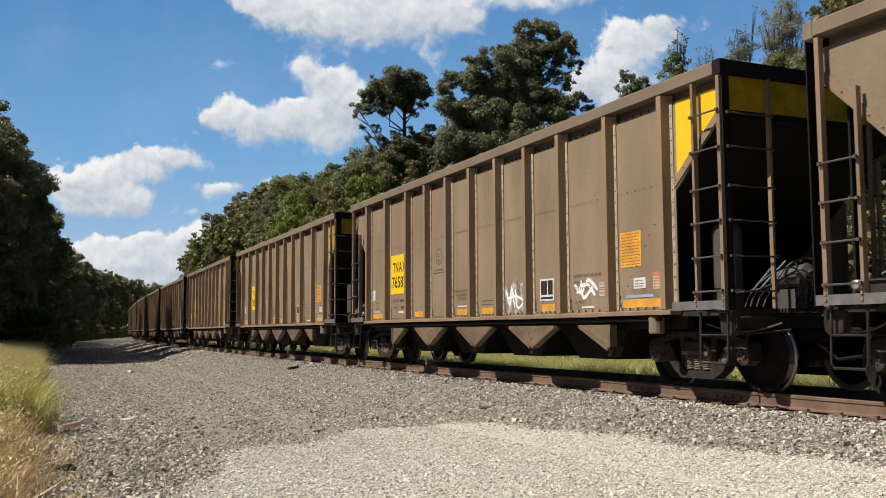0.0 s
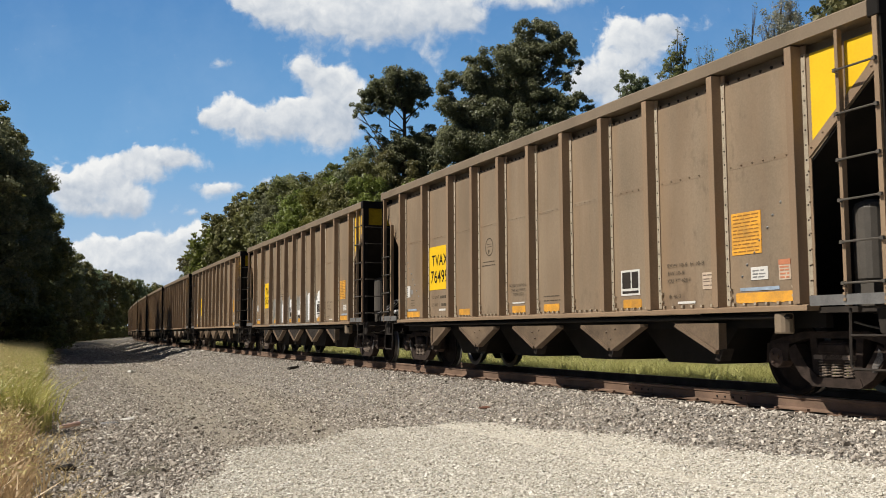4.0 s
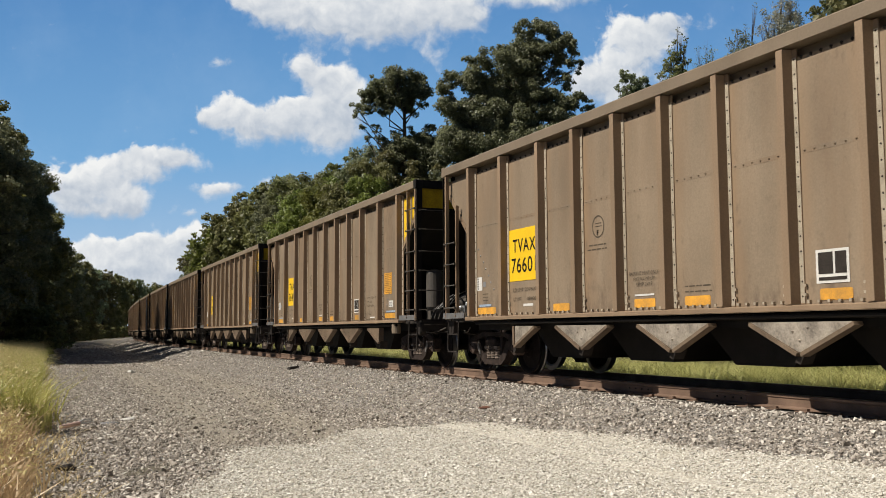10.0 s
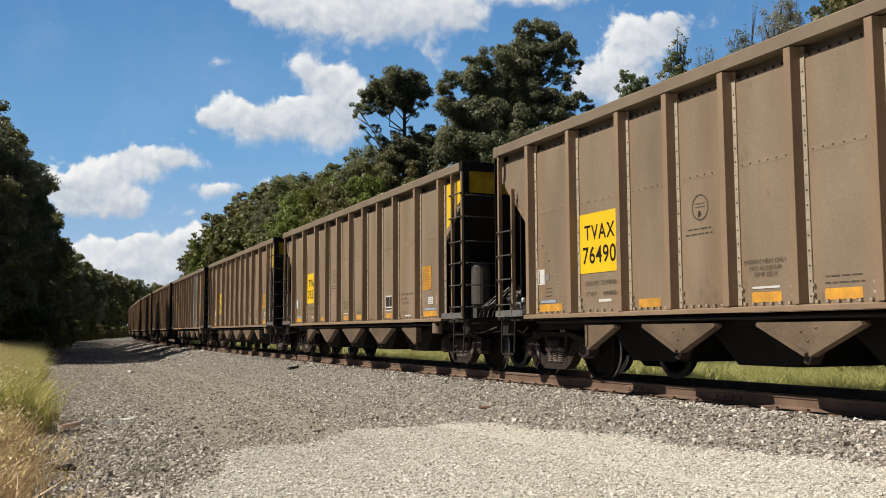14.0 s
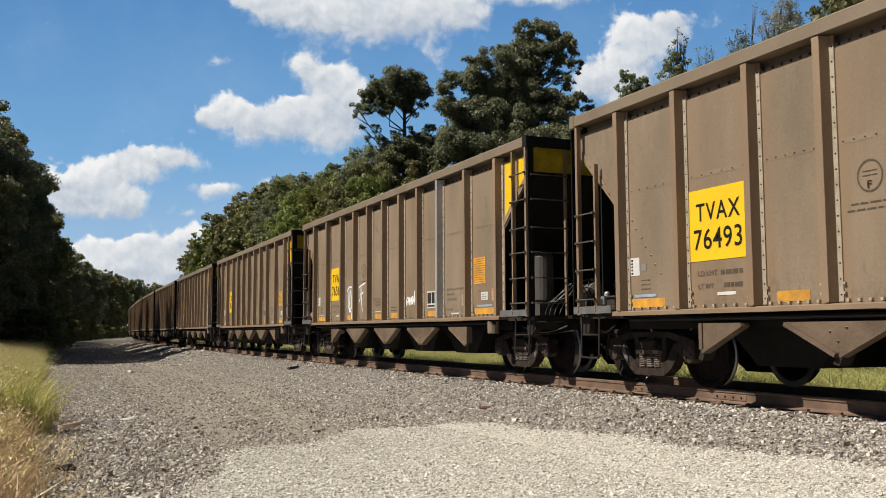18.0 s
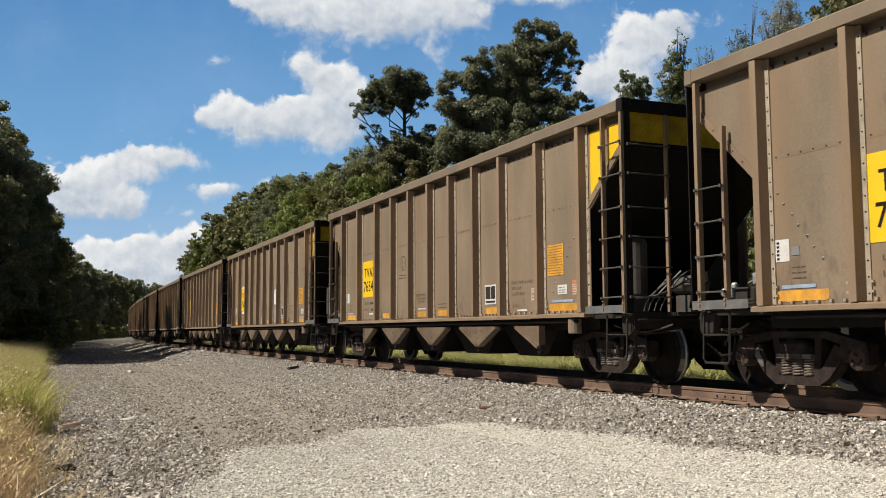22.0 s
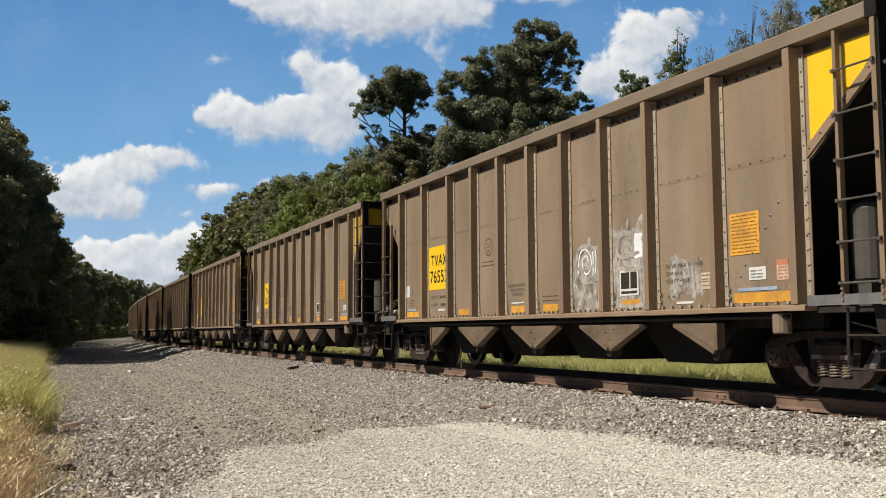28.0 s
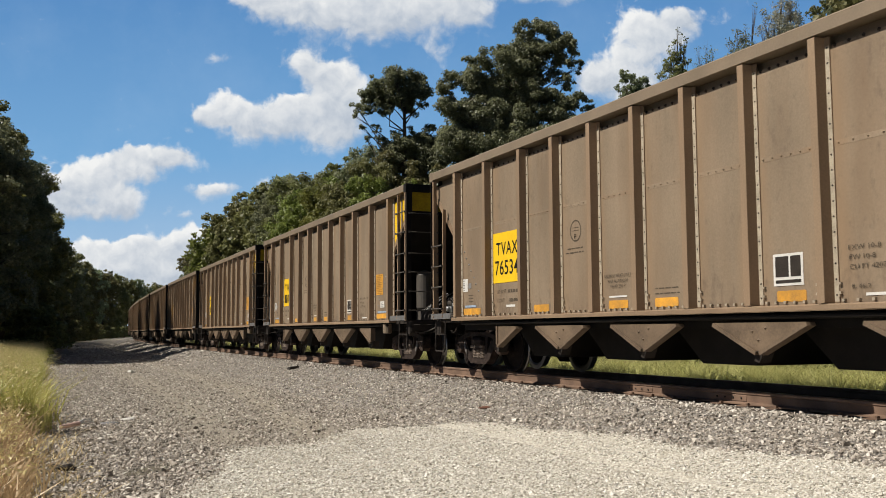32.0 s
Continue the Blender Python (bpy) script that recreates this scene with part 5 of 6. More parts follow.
def grass(name, label, spots, height, width, lean, mat):
    """Upright blades in tufts; spots is an array of (x, y, length factor)."""
    n = len(spots)
    z = np.array([ground_z(x, y) for x, y, _ in spots])
    h = height * spots[:, 2] * rng.uniform(0.6, 1.2, n)
    t = rng.uniform(0, 2 * np.pi, n)
    d = np.stack([np.cos(t), np.sin(t), np.zeros(n)], 1)
    tilt = rng.normal(size=(n, 2)) * lean
    up = np.c_[tilt * h[:, None], h]
    base = np.c_[spots[:, :2], z - 0.03]
    w = width * rng.uniform(0.6, 1.4, (n, 1))
    v = np.empty((n, 5, 3))
    v[:, 0], v[:, 1] = base - d * w, base + d * w
    mid = base + up * 0.55
    v[:, 2], v[:, 3] = mid + d * w * 0.8, mid - d * w * 0.8
    v[:, 4] = base + up + np.c_[tilt * h[:, None] * 0.8, -0.1 * h]
    me = bpy.data.meshes.new(name)
    me.vertices.add(5 * n)
    me.vertices.foreach_set("co", v.reshape(-1).astype(np.float32))
    me.loops.add(7 * n)
    li = np.arange(n)[:, None] * 5 + np.array([0, 1, 2, 3, 3, 2, 4])
    me.loops.foreach_set("vertex_index", li.reshape(-1).astype(np.int32))
    me.polygons.add(2 * n)
    me.polygons.foreach_set("loop_start", (np.arange(n)[:, None] * 7 + np.array([0, 4])).reshape(-1).astype(np.int32))
    me.update(calc_edges=True)
    me.materials.append(mat)
    return tagged(new(name, me), label, "grass", kind="stuff")


def scatter(n, x0, x1, y0, y1, bias=1.0, tuft=0.12):
    """Random tufts over a strip beside the track, denser near the camera end."""
    k = n // 8
    y = y0 + (y1 - y0) * rng.random(k) ** bias
    o = rng.uniform(x0, x1, k)
    x = o + np.array([track_x(v) for v in y])
    f = rng.uniform(0.7, 1.2, k)
    x, y, f = [np.repeat(q, 8) for q in (x, y, f)]
    return np.c_[x + rng.normal(size=len(x)) * tuft, y + rng.normal(size=len(x)) * tuft, f]


def plumes(name, label, spots, height, mat):
    """Feathery seed heads above the grass."""
    n = len(spots)
    z = np.array([ground_z(x, y) for x, y, _ in spots]) + height * rng.uniform(0.75, 1.15, n)
    k = 9
    c = np.repeat(np.c_[spots[:, :2], z], k, axis=0) + rng.normal(size=(n * k, 3)) * np.array([0.05, 0.05, 0.07])
    a = rng.normal(size=(n * k, 3))
    a /= np.linalg.norm(a, axis=1, keepdims=True)
    b = np.cross(a, rng.normal(size=(n * k, 3)))
    b /= np.linalg.norm(b, axis=1, keepdims=True)
    s_ = rng.uniform(0.008, 0.018, (n * k, 1))
    me = leaves_mesh(name, c, a * s_ * 1.6, b * s_ * 0.7, mat)
    return tagged(new(name, me), label, "grass", kind="stuff")


grass("dry_grass", "dry straw-coloured grass on the verge", scatter(30000, -12.2, -9.34, 6.5, 21, 1.2), 0.44, 0.011, 0.26, M_STRAW)
grass("verge_grass", "tall yellow-green grass on the verge", scatter(44000, -12.8, -9.15, 15, 80, 1.6, 0.16), 0.72, 0.013, 0.24, M_GRASS)
plumes("seed_heads", "pale seed heads over the verge grass", scatter(5200, -12.5, -9.1, 15, 75, 1.4, 0.2), 0.76, M_STRAW)
plumes("dry_seed_heads", "straw-coloured seed heads on the verge", scatter(2400, -12.0, -9.3, 7, 20, 1.2, 0.2), 0.46, M_STRAW)
grass("edge_grass", "sparse dry grass at the gravel's edge", scatter(1400, -9.3, -8.75, 7, 45, 1.6, 0.1), 0.22, 0.006, 0.6, M_STRAW)
grass("field_grass", "sunlit tall grass beyond the line", scatter(70000, 3.6, 9.5, 8, 110, 1.7, 0.2), 0.66, 0.009, 0.35, M_FIELD)


# ---- clouds: a far backdrop that drifts ----
CLOUD_DIST = 3000.0
CLOUD_UNIT = CLOUD_DIST / 1658.7


def cloud_material():
    m = bpy.data.materials.new("cumulus")
    m.use_nodes = True
    n, l = m.node_tree.nodes, m.node_tree.links
    n.remove(n["Principled BSDF"])
    tc = n.new("ShaderNodeTexCoord")
    base = n.new("ShaderNodeVectorMath")
    base.operation = "SCALE"
    base.inputs["Scale"].default_value = 1 / CLOUD_UNIT
    l.new(tc.outputs["Object"], base.inputs[0])

    def fbm(scale, detail, rough=0.6, vec=None):
        t = n.new("ShaderNodeTexNoise")
        t.inputs["Scale"].default_value, t.inputs["Detail"].default_value, t.inputs["Roughness"].default_value = scale, detail, rough
        l.new(vec or base.outputs[0], t.inputs[0])
        return t
    warp = fbm(0.02, 6, 0.5)
    sub = n.new("ShaderNodeVectorMath")
    sub.operation = "SUBTRACT"
    l.new(warp.outputs["Color"], sub.inputs[0])
    sub.inputs[1].default_value = (0.5, 0.5, 0.5)
    mad = n.new("ShaderNodeVectorMath")
    mad.operation = "MULTIPLY_ADD"
    l.new(sub.outputs[0], mad.inputs[0])
    mad.inputs[1].default_value = (34, 30, 0)
    l.new(base.outputs[0], mad.inputs[2])
    sep = n.new("ShaderNodeSeparateXYZ")
    l.new(mad.outputs[0], sep.inputs[0])
    total, high = None, None
    for cloud in (CLOUD_MAIN, CLOUD_TOP, CLOUD_LEFT, CLOUD_BANK, CLOUD_RIGHT):
        for cx, cy, rx, ry, w in cloud:
            ax = node_math(n, l, "MULTIPLY_ADD", sep.outputs[0], 1 / rx, -(cx - 784) / rx)
            ay = node_math(n, l, "MULTIPLY_ADD", sep.outputs[1], 1 / ry, (cy - 441) / ry)
            q = node_math(n, l, "MULTIPLY_ADD", ax, ax, node_math(n, l, "MULTIPLY", ay, ay))
            g = node_math(n, l, "MULTIPLY", node_math(n, l, "POWER", 2.718, node_math(n, l, "MULTIPLY", q, -1.0)), w)
            total = g if total is None else node_math(n, l, "ADD", total, g)
            h = node_math(n, l, "MULTIPLY", g, node_math(n, l, "SUBTRACT", ay, node_math(n, l, "MULTIPLY", ax, 0.35)))
            high = h if high is None else node_math(n, l, "ADD", high, h)
    def billow(vec):
        """Heaped, cauliflower-like lumps at three sizes."""
        out = None
        for scale, w in ((0.018, 0.62), (0.042, 0.34), (0.10, 0.10)):
            v = n.new("ShaderNodeTexVoronoi")
            v.feature = "SMOOTH_F1"
            v.inputs["Scale"].default_value, v.inputs["Smoothness"].default_value = scale, 0.35
            l.new(vec, v.inputs["Vector"])
            q = node_math(n, l, "MULTIPLY_ADD", v.outputs["Distance"], -w, 0.42 * w)
            out = q if out is None else node_math(n, l, "ADD", out, q)
        t = fbm(0.05, 7, 0.6, vec)
        return node_math(n, l, "ADD", out, node_math(n, l, "MULTIPLY_ADD", t.outputs[0], 1.0, -0.5))
    lumps = billow(mad.outputs[0])
    lift = n.new("ShaderNodeVectorMath")
    l.new(mad.outputs[0], lift.inputs[0])
    lift.inputs[1].default_value = (-7.0, 13.0, 0.0)
    relief = node_math(n, l, "SUBTRACT", lumps, billow(lift.outputs[0]))
    full = node_math(n, l, "MINIMUM", total, 1.25)
    dens = node_math(n, l, "ADD", full, lumps)
    lit = node_math(n, l, "DIVIDE", high, node_math(n, l, "ADD", total, 0.25))
    # heads are crisp, undersides fray
    edge = node_math(n, l, "MULTIPLY_ADD", lit, -0.50, 0.72, clamp=True)
    alpha = n.new("ShaderNodeMapRange")
    alpha.interpolation_type = "SMOOTHSTEP"
    alpha.inputs[1].default_value = 0.18
    l.new(node_math(n, l, "MAXIMUM", node_math(n, l, "ADD", edge, 0.20), 0.55), alpha.inputs[2])
    l.new(dens, alpha.inputs[0])
    sh = fbm(0.012, 4, 0.5)
    core = node_math(n, l, "MULTIPLY", full, -0.16)
    tone = node_math(n, l, "MULTIPLY_ADD", lit, 0.62, node_math(n, l, "MULTIPLY_ADD", sh.outputs[0], 1.1, core))
    tone = node_math(n, l, "MULTIPLY_ADD", relief, 0.7, tone, clamp=True)
    col = mix_rgb(n, l, tone, (0.40, 0.45, 0.52), (0.735, 0.74, 0.735))
    sepb = n.new("ShaderNodeSeparateXYZ")
    l.new(base.outputs[0], sepb.inputs[0])
    down = node_math(n, l, "MULTIPLY_ADD", sepb.outputs[1], -1 / 560, 441 / 560, clamp=True)
    rs = n.new("ShaderNodeValToRGB")
    e = rs.color_ramp.elements
    e[0].position, e[0].color = 0.0, (0.086, 0.222, 0.455, 1)
    e[1].position, e[1].color = 1.0, (0.37, 0.495, 0.63, 1)
    mid_ = e.new(0.5)
    mid_.color = (0.152, 0.328, 0.56, 1)
    l.new(down, rs.inputs[0])
    haze = fbm(0.006, 5)
    hz = node_math(n, l, "MULTIPLY", node_math(n, l, "SUBTRACT", haze.outputs[0], 0.45), 0.25, clamp=True)
    skyc = mix_rgb(n, l, hz, rs.outputs[0], (0.55, 0.66, 0.78))
    col = mix_rgb(n, l, alpha.outputs[0], skyc, col)
    em = n.new("ShaderNodeEmission")
    l.new(col, em.inputs[0])
    em.inputs[1].default_value = 1.0
    l.new(em.outputs[0], n["Material Output"].inputs[0])
    return m


# each puff: across, down, half width, half height, strength
CLOUD_MAIN = [(545, 126, 32, 24, 1), (585, 148, 38, 30, 1), (618, 190, 32, 44, 1), (560, 205, 56, 38, 1), (596, 250, 48, 28, 0.9), (500, 215, 46, 36, 1), (455, 236, 40, 28, 0.9), (412, 190, 28, 22, 1), (374, 208, 24, 16, 0.9), (425, 215, 40, 26, 0.9), (520, 160, 19, 12, -0.5), (403, 113, 28, 9, 0.55)]
CLOUD_TOP = [(480, 18, 56, 34, 1), (560, 38, 80, 40, 1), (660, 42, 90, 46, 1.1), (760, 38, 76, 42, 1), (822, 26, 38, 36, 0.7), (430, 6, 36, 20, 0.7), (770, 108, 30, 20, 0.4), (960, 2, 90, 18, 0.8), (620, -40, 260, 40, 0.8)]
CLOUD_LEFT = [(285, 276, 50, 19, 1), (332, 285, 34, 17, 0.9), (235, 300, 60, 26, 1), (170, 322, 60, 34, 1), (112, 340, 28, 40, 0.9), (190, 355, 66, 32, 1), (246, 362, 20, 22, 0.9), (160, 378, 50, 12, 0.6), (122, 302, 12, 12, -0.5), (395, 335, 34, 13, 0.85), (345, 338, 36, 12, 0.4), (465, 330, 40, 14, 0.35), (340, 378, 16, 9, 0.5)]
CLOUD_BANK = [(205, 432, 70, 16, 0.9), (262, 428, 30, 12, 0.7), (348, 420, 40, 17, 1), (150, 468, 130, 32, 0.9), (270, 463, 110, 36, 0.8), (360, 450, 50, 34, 0.9), (200, 520, 260, 50, 0.8)]
CLOUD_RIGHT = [(1130, 64, 60, 32, 0.9), (1176, 47, 32, 22, 0.9), (1085, 110, 54, 56, 0.8), (1150, 110, 50, 42, 0.7), (1030, 150, 32, 28, 1.1), (1090, 165, 50, 30, 0.8), (1232, 42, 24, 26, 0.35)]


def cloud_pose(t):
    """The layer drifts towards the viewer, about one twentieth of its distance."""
    way = CAM_POSE.to_3x3() @ Vector(((560 - 784) / 1658.7, (441 - 300) / 1658.7, -1.0))
    fwd_ = CAM_POSE.to_3x3() @ Vector((0, 0, -1.0))
    m = CAM_POSE.copy()
    m.translation = EYE + fwd_ * CLOUD_DIST - way * (CLOUD_DIST * 0.05 * t / 32.0)
    return m


cl = Mesh().add([(x * CLOUD_UNIT, y * CLOUD_UNIT, 0) for x, y in ((-1300, -170), (1300, -170), (1300, 800), (-1300, 800))], [(0, 1, 2, 3)])
clouds = tagged(part("cloud_backdrop", cl, cloud_material()), "white fair-weather cumulus clouds in a blue sky", "clouds", kind="structure")
clouds.matrix_basis = cloud_pose(0)


# ---- loose stone ----
def stone_material(name, stops):
    m = bpy.data.materials.new(name)
    m.use_nodes = True
    n, l = m.node_tree.nodes, m.node_tree.links
    b = n["Principled BSDF"]
    b.inputs["Roughness"].default_value = 0.85
    b.inputs["Specular IOR Level"].default_value = 0.25
    g = n.new("ShaderNodeNewGeometry")
    rp = n.new("ShaderNodeValToRGB")
    e = rp.color_ramp.elements
    e[0].position, e[0].color = stops[0][0], (*stops[0][1], 1)
    e[1].position, e[1].color = stops[-1][0], (*stops[-1][1], 1)
    for p, c in stops[1:-1]:
        q = e.new(p)
        q.color = (*c, 1)
    l.new(g.outputs["Random Per Island"], rp.inputs[0])
    tc = n.new("ShaderNodeTexCoord")
    nz = n.new("ShaderNodeTexNoise")
    nz.inputs["Scale"].default_value, nz.inputs["Detail"].default_value = 45, 3
    l.new(tc.outputs["Object"], nz.inputs[0])
    hs = n.new("ShaderNodeHueSaturation")
    l.new(node_math(n, l, "MULTIPLY_ADD", nz.outputs[0], 0.7, 0.65), hs.inputs["Value"])
    l.new(rp.outputs[0], hs.inputs["Color"])
    l.new(hs.outputs[0], b.inputs["Base Color"])
    return m


M_BALLAST = stone_material("crushed_ballast", [(0.0, (0.12, 0.102, 0.084)), (0.3, (0.29, 0.253, 0.21)), (0.75, (0.45, 0.402, 0.345)), (1.0, (0.66, 0.615, 0.545))])
M_LIMESTONE = stone_material("pale_limestone", [(0.0, (0.28, 0.255, 0.21)), (0.3, (0.50, 0.465, 0.395)), (1.0, (0.76, 0.73, 0.675))])


def stones(name, label, xy, size, mat, flat=0.7):
    """Angular broken stones: jittered blocks turned at random, half sunk."""
    n = len(xy)
    z = np.array([ground_z(x, y) for x, y in xy])
    corner = np.array([(1, 0, 0), (0, 1, 0), (-1, 0, 0), (0, -1, 0), (0, 0, 1), (0, 0, -1)], float)
    v = corner[None] * rng.uniform(0.7, 1.25, (n, 6, 1)) + rng.normal(size=(n, 6, 3)) * 0.2
    s = size * np.exp(rng.normal(size=(n, 1, 1)) * 0.32) * 0.5
    v = v * s * rng.uniform(0.6, 1.2, (n, 1, 3))
    q = rng.normal(size=(n, 4))
    q /= np.linalg.norm(q, axis=1, keepdims=True)
    w, x, y, zz = q.T
    rot = np.array([[1 - 2 * (y * y + zz * zz), 2 * (x * y - w * zz), 2 * (x * zz + w * y)], [2 * (x * y + w * zz), 1 - 2 * (x * x + zz * zz), 2 * (y * zz - w * x)], [2 * (x * zz - w * y), 2 * (y * zz + w * x), 1 - 2 * (x * x + y * y)]]).transpose(2, 0, 1)
    v = np.einsum("nij,nkj->nki", rot, v)
    v[:, :, 2] *= flat
    v += np.c_[xy, z + s[:, 0, 0] * rng.uniform(-0.1, 0.5, n)][:, None]
    f = np.array([(0, 1, 4), (1, 2, 4), (2, 3, 4), (3, 0, 4), (1, 0, 5), (2, 1, 5), (3, 2, 5), (0, 3, 5)])
    me = bpy.data.meshes.new(name)
    me.vertices.add(6 * n)
    me.vertices.foreach_set("co", v.reshape(-1).astype(np.float32))
    me.loops.add(24 * n)
    me.loops.foreach_set("vertex_index", (np.arange(n)[:, None, None] * 6 + f).reshape(-1).astype(np.int32))
    me.polygons.add(8 * n)
    me.polygons.foreach_set("loop_start", np.arange(0, 24 * n, 3, dtype=np.int32))
    me.update(calc_edges=True)
    me.shade_flat()
    me.materials.append(mat)
    return tagged(new(name, me), label, "gravel", kind="stuff")


def strew(n, y0, y1, keep):
    """Random places on the near ground, thinner with distance."""
    y = y0 * (y1 / y0) ** rng.random(n)
    lo = np.maximum(-9.3, -9.2 - 0.05 * y)
    hi = np.minimum(-0.95, -9.2 + y * 1.25)
    o = lo + (hi - lo) * rng.random(n)
    x = o + np.array([track_x(v) for v in y])
    k = np.array([keep(a, b) for a, b in zip(x, y)])
    return np.c_[x, y][rng.random(n) < k]


def shoulder(x, y):
    """The coarse ballast beside the sleepers, against the finer gravel of the track."""
    return smooth01(-4.3, -3.3, x - track_x(y) + 0.3 * math.sin(y * 0.9))


def loose(x, y):
    return (1 - pale_amount(x, y)) * (1 - 0.74 * dust_amount(x, y)) * (1 - damp_amount(x, y))


stones("ballast_stones", "coarse grey crushed ballast stones", strew(150000, 5.3, 48, lambda x, y: shoulder(x, y) * (1 - pale_amount(x, y))), 0.0355, M_BALLAST, 0.9)
stones("gravel_stones", "small grey crushed stones on the service track", strew(200000, 5.3, 48, lambda x, y: (1 - shoulder(x, y)) * loose(x, y)), 0.034, M_BALLAST, 0.9)
stones("limestone_chips", "small pale limestone chips", strew(140000, 5.3, 14.5, lambda x, y: pale_amount(x, y)), 0.022, M_LIMESTONE)
stones("far_ballast", "grey crushed ballast stones", strew(16000, 42, 130, lambda x, y: 1 - 0.6 * dust_amount(x, y)), 0.085, M_BALLAST, 0.5)


# ---- sleepers under the rails ----
tie_mesh = None
for i in range(64):
    y = 4.0 + i * 0.5
    m = Mesh().box(-1.30, 1.30, -0.115, 0.115, -0.36, -0.187)
    t = part("railway_tie", m if tie_mesh is None else tie_mesh, M_TIE, bevel=0.012)
    tie_mesh = t.data
    t.matrix_basis = pose(track_x(y), y, 0, 0, 0, math.degrees(track_yaw(y)) + 0.6 * math.sin(i * 2.3))
    tagged(t, "dark creosoted wooden tie bedded in ballast", "railway tie", "ties under the rails")


# ---- litter ----
def on_ground(ob, x, y, turn=0.0, lift=0.0):
    ob.matrix_basis = pose(x, y, ground_z(x, y) + lift, 0, 0, turn)
    return ob


M_PINK = material("sun_bleached_red_plastic", (0.80, 0.54, 0.43), 0.5, 0, 0.2, 9, 60, 0.05)
M_PLANK = material("grey_driftwood", (0.05, 0.042, 0.035), 0.9, 0, 0.3, 6, 50, 0.4)
M_CHALK = material("white_stone", (0.66, 0.63, 0.58), 0.8, 0, 0.2, 12, 60, 0.3)
M_SCRAP = material("rusted_scrap", (0.16, 0.07, 0.04), 0.8, 0, 0.3, 12, 60, 0.3)

# a broken post end: a bleached sleeve with a split pale tip
post = new("broken_marker_post")
tagged(post, "broken bleached pink marker post lying on gravel", "post")
part("sleeve", Mesh().lathe([(-0.50, 0.018), (-0.49, 0.032), (0.02, 0.034), (0.08, 0.028)], 12, 0, (0, 0, 0.045)), M_PINK, post, "bleached pink sleeve")
part("split_tip", Mesh().tube([(0.05, 0.0, 0.05), (0.26, 0.03, 0.075), (0.50, 0.03, 0.06)], [0.024, 0.02, 0.010], 6).tube([(0.05, -0.02, 0.04), (0.28, -0.04, 0.04), (0.44, -0.05, 0.035)], [0.02, 0.014, 0.007], 6), M_CHALK, post, "split white tip")
on_ground(post, -8.52, 15.56, 61, 0.06)


def rock(name, label, x, y, sx, sy, sz, mat, turn, category="stone"):
    r = random.Random(int(x * 100 + y * 10))
    bm = bmesh.new()
    bmesh.ops.create_icosphere(bm, subdivisions=2, radius=1.0)
    for v in bm.verts:
        v.co *= r.uniform(0.82, 1.15)
        v.co = Vector((v.co.x * sx, v.co.y * sy, max(-0.3, v.co.z) * sz))
    me = bpy.data.meshes.new(name)
    bm.to_mesh(me)
    bm.free()
    me.materials.append(mat)
    return on_ground(tagged(new(name, me), label, category), x, y, turn, sz * 0.3)


rock("white_stone", "flat white stone lying on the gravel", -7.65, 17.05, 0.13, 0.07, 0.035, M_CHALK, 20)
rock("white_stone", "pale block of stone on the gravel track", -5.79, 36.44, 0.17, 0.12, 0.10, M_CHALK, 60)
rock("flat_stone", "flat grey stone lying on the gravel", -8.0, 16.5, 0.16, 0.08, 0.03, M_GALV, 10)
rock("bark_chunk", "dark rotten chunk of wood beside dry grass", -8.83, 10.99, 0.14, 0.07, 0.06, M_PLANK, 40, "wood")
rock("scrap_iron", "rusty scrap of iron on the ballast", -2.51, 13.61, 0.12, 0.05, 0.03, M_SCRAP, -20, "scrap")
wd = Mesh().prism([(-0.2, 0.0), (-0.16, 0.08), (0.18, 0.10), (0.22, 0.05), (0.05, 0.02)], -0.05, 0.05, 1)
wd.tube([(0.1, 0, 0.06), (0.22, 0.05, 0.13), (0.28, 0.06, 0.12)], 0.014, 5)
on_ground(tagged(part("splintered_timber", wd, M_PLANK), "splintered dark piece of old timber on the ballast", "timber"), -1.98, 27.7, 25)


# ---- the train ----
# the train's travel: metres gone by at every second second
TRAVEL = [0.0, 16.977, 33.959, 50.951, 67.957, 84.984, 102.03, 119.032, 136.093, 153.238, 170.44, 187.671, 204.944, 222.243, 239.451, 256.715, 274.083]
MID0 = 8.794 + 7.32        # the middle of the first passing car at the start


def travel(t):
    i = min(int(t // 2), len(TRAVEL) - 2)
    a = (t - 2 * i) / 2

    def g(j):
        if j < 0:
            return 2 * TRAVEL[0] - TRAVEL[1]
        if j >= len(TRAVEL):
            return 2 * TRAVEL[-1] - TRAVEL[-2]
        return TRAVEL[j]
    p0, p1, p2, p3 = g(i - 1), g(i), g(i + 1), g(i + 2)
    return p1 + 0.5 * a * (p2 - p0 + a * (2 * p0 - 5 * p1 + 4 * p2 - p3 + a * (3 * (p1 - p2) + p3 - p0)))


# the slack in the couplers sets single cars a little apart
SLACK = {3: -0.007, 5: -0.049, 7: 0.045, 8: 0.023, 10: 0.039, 11: 0.0, 12: 0.05, 13: 0.06, 15: 0.02, 17: -0.012}


def car_pose(k, t):
    y = MID0 + k * CAR_PITCH + SLACK.get(k, 0.0) - travel(t)
    a, b = track_x(y - TRUCK_Y), track_x(y + TRUCK_Y)
    return pose((a + b) / 2, y, 0, 0, 0, -math.degrees(math.atan((b - a) / (2 * TRUCK_Y))))


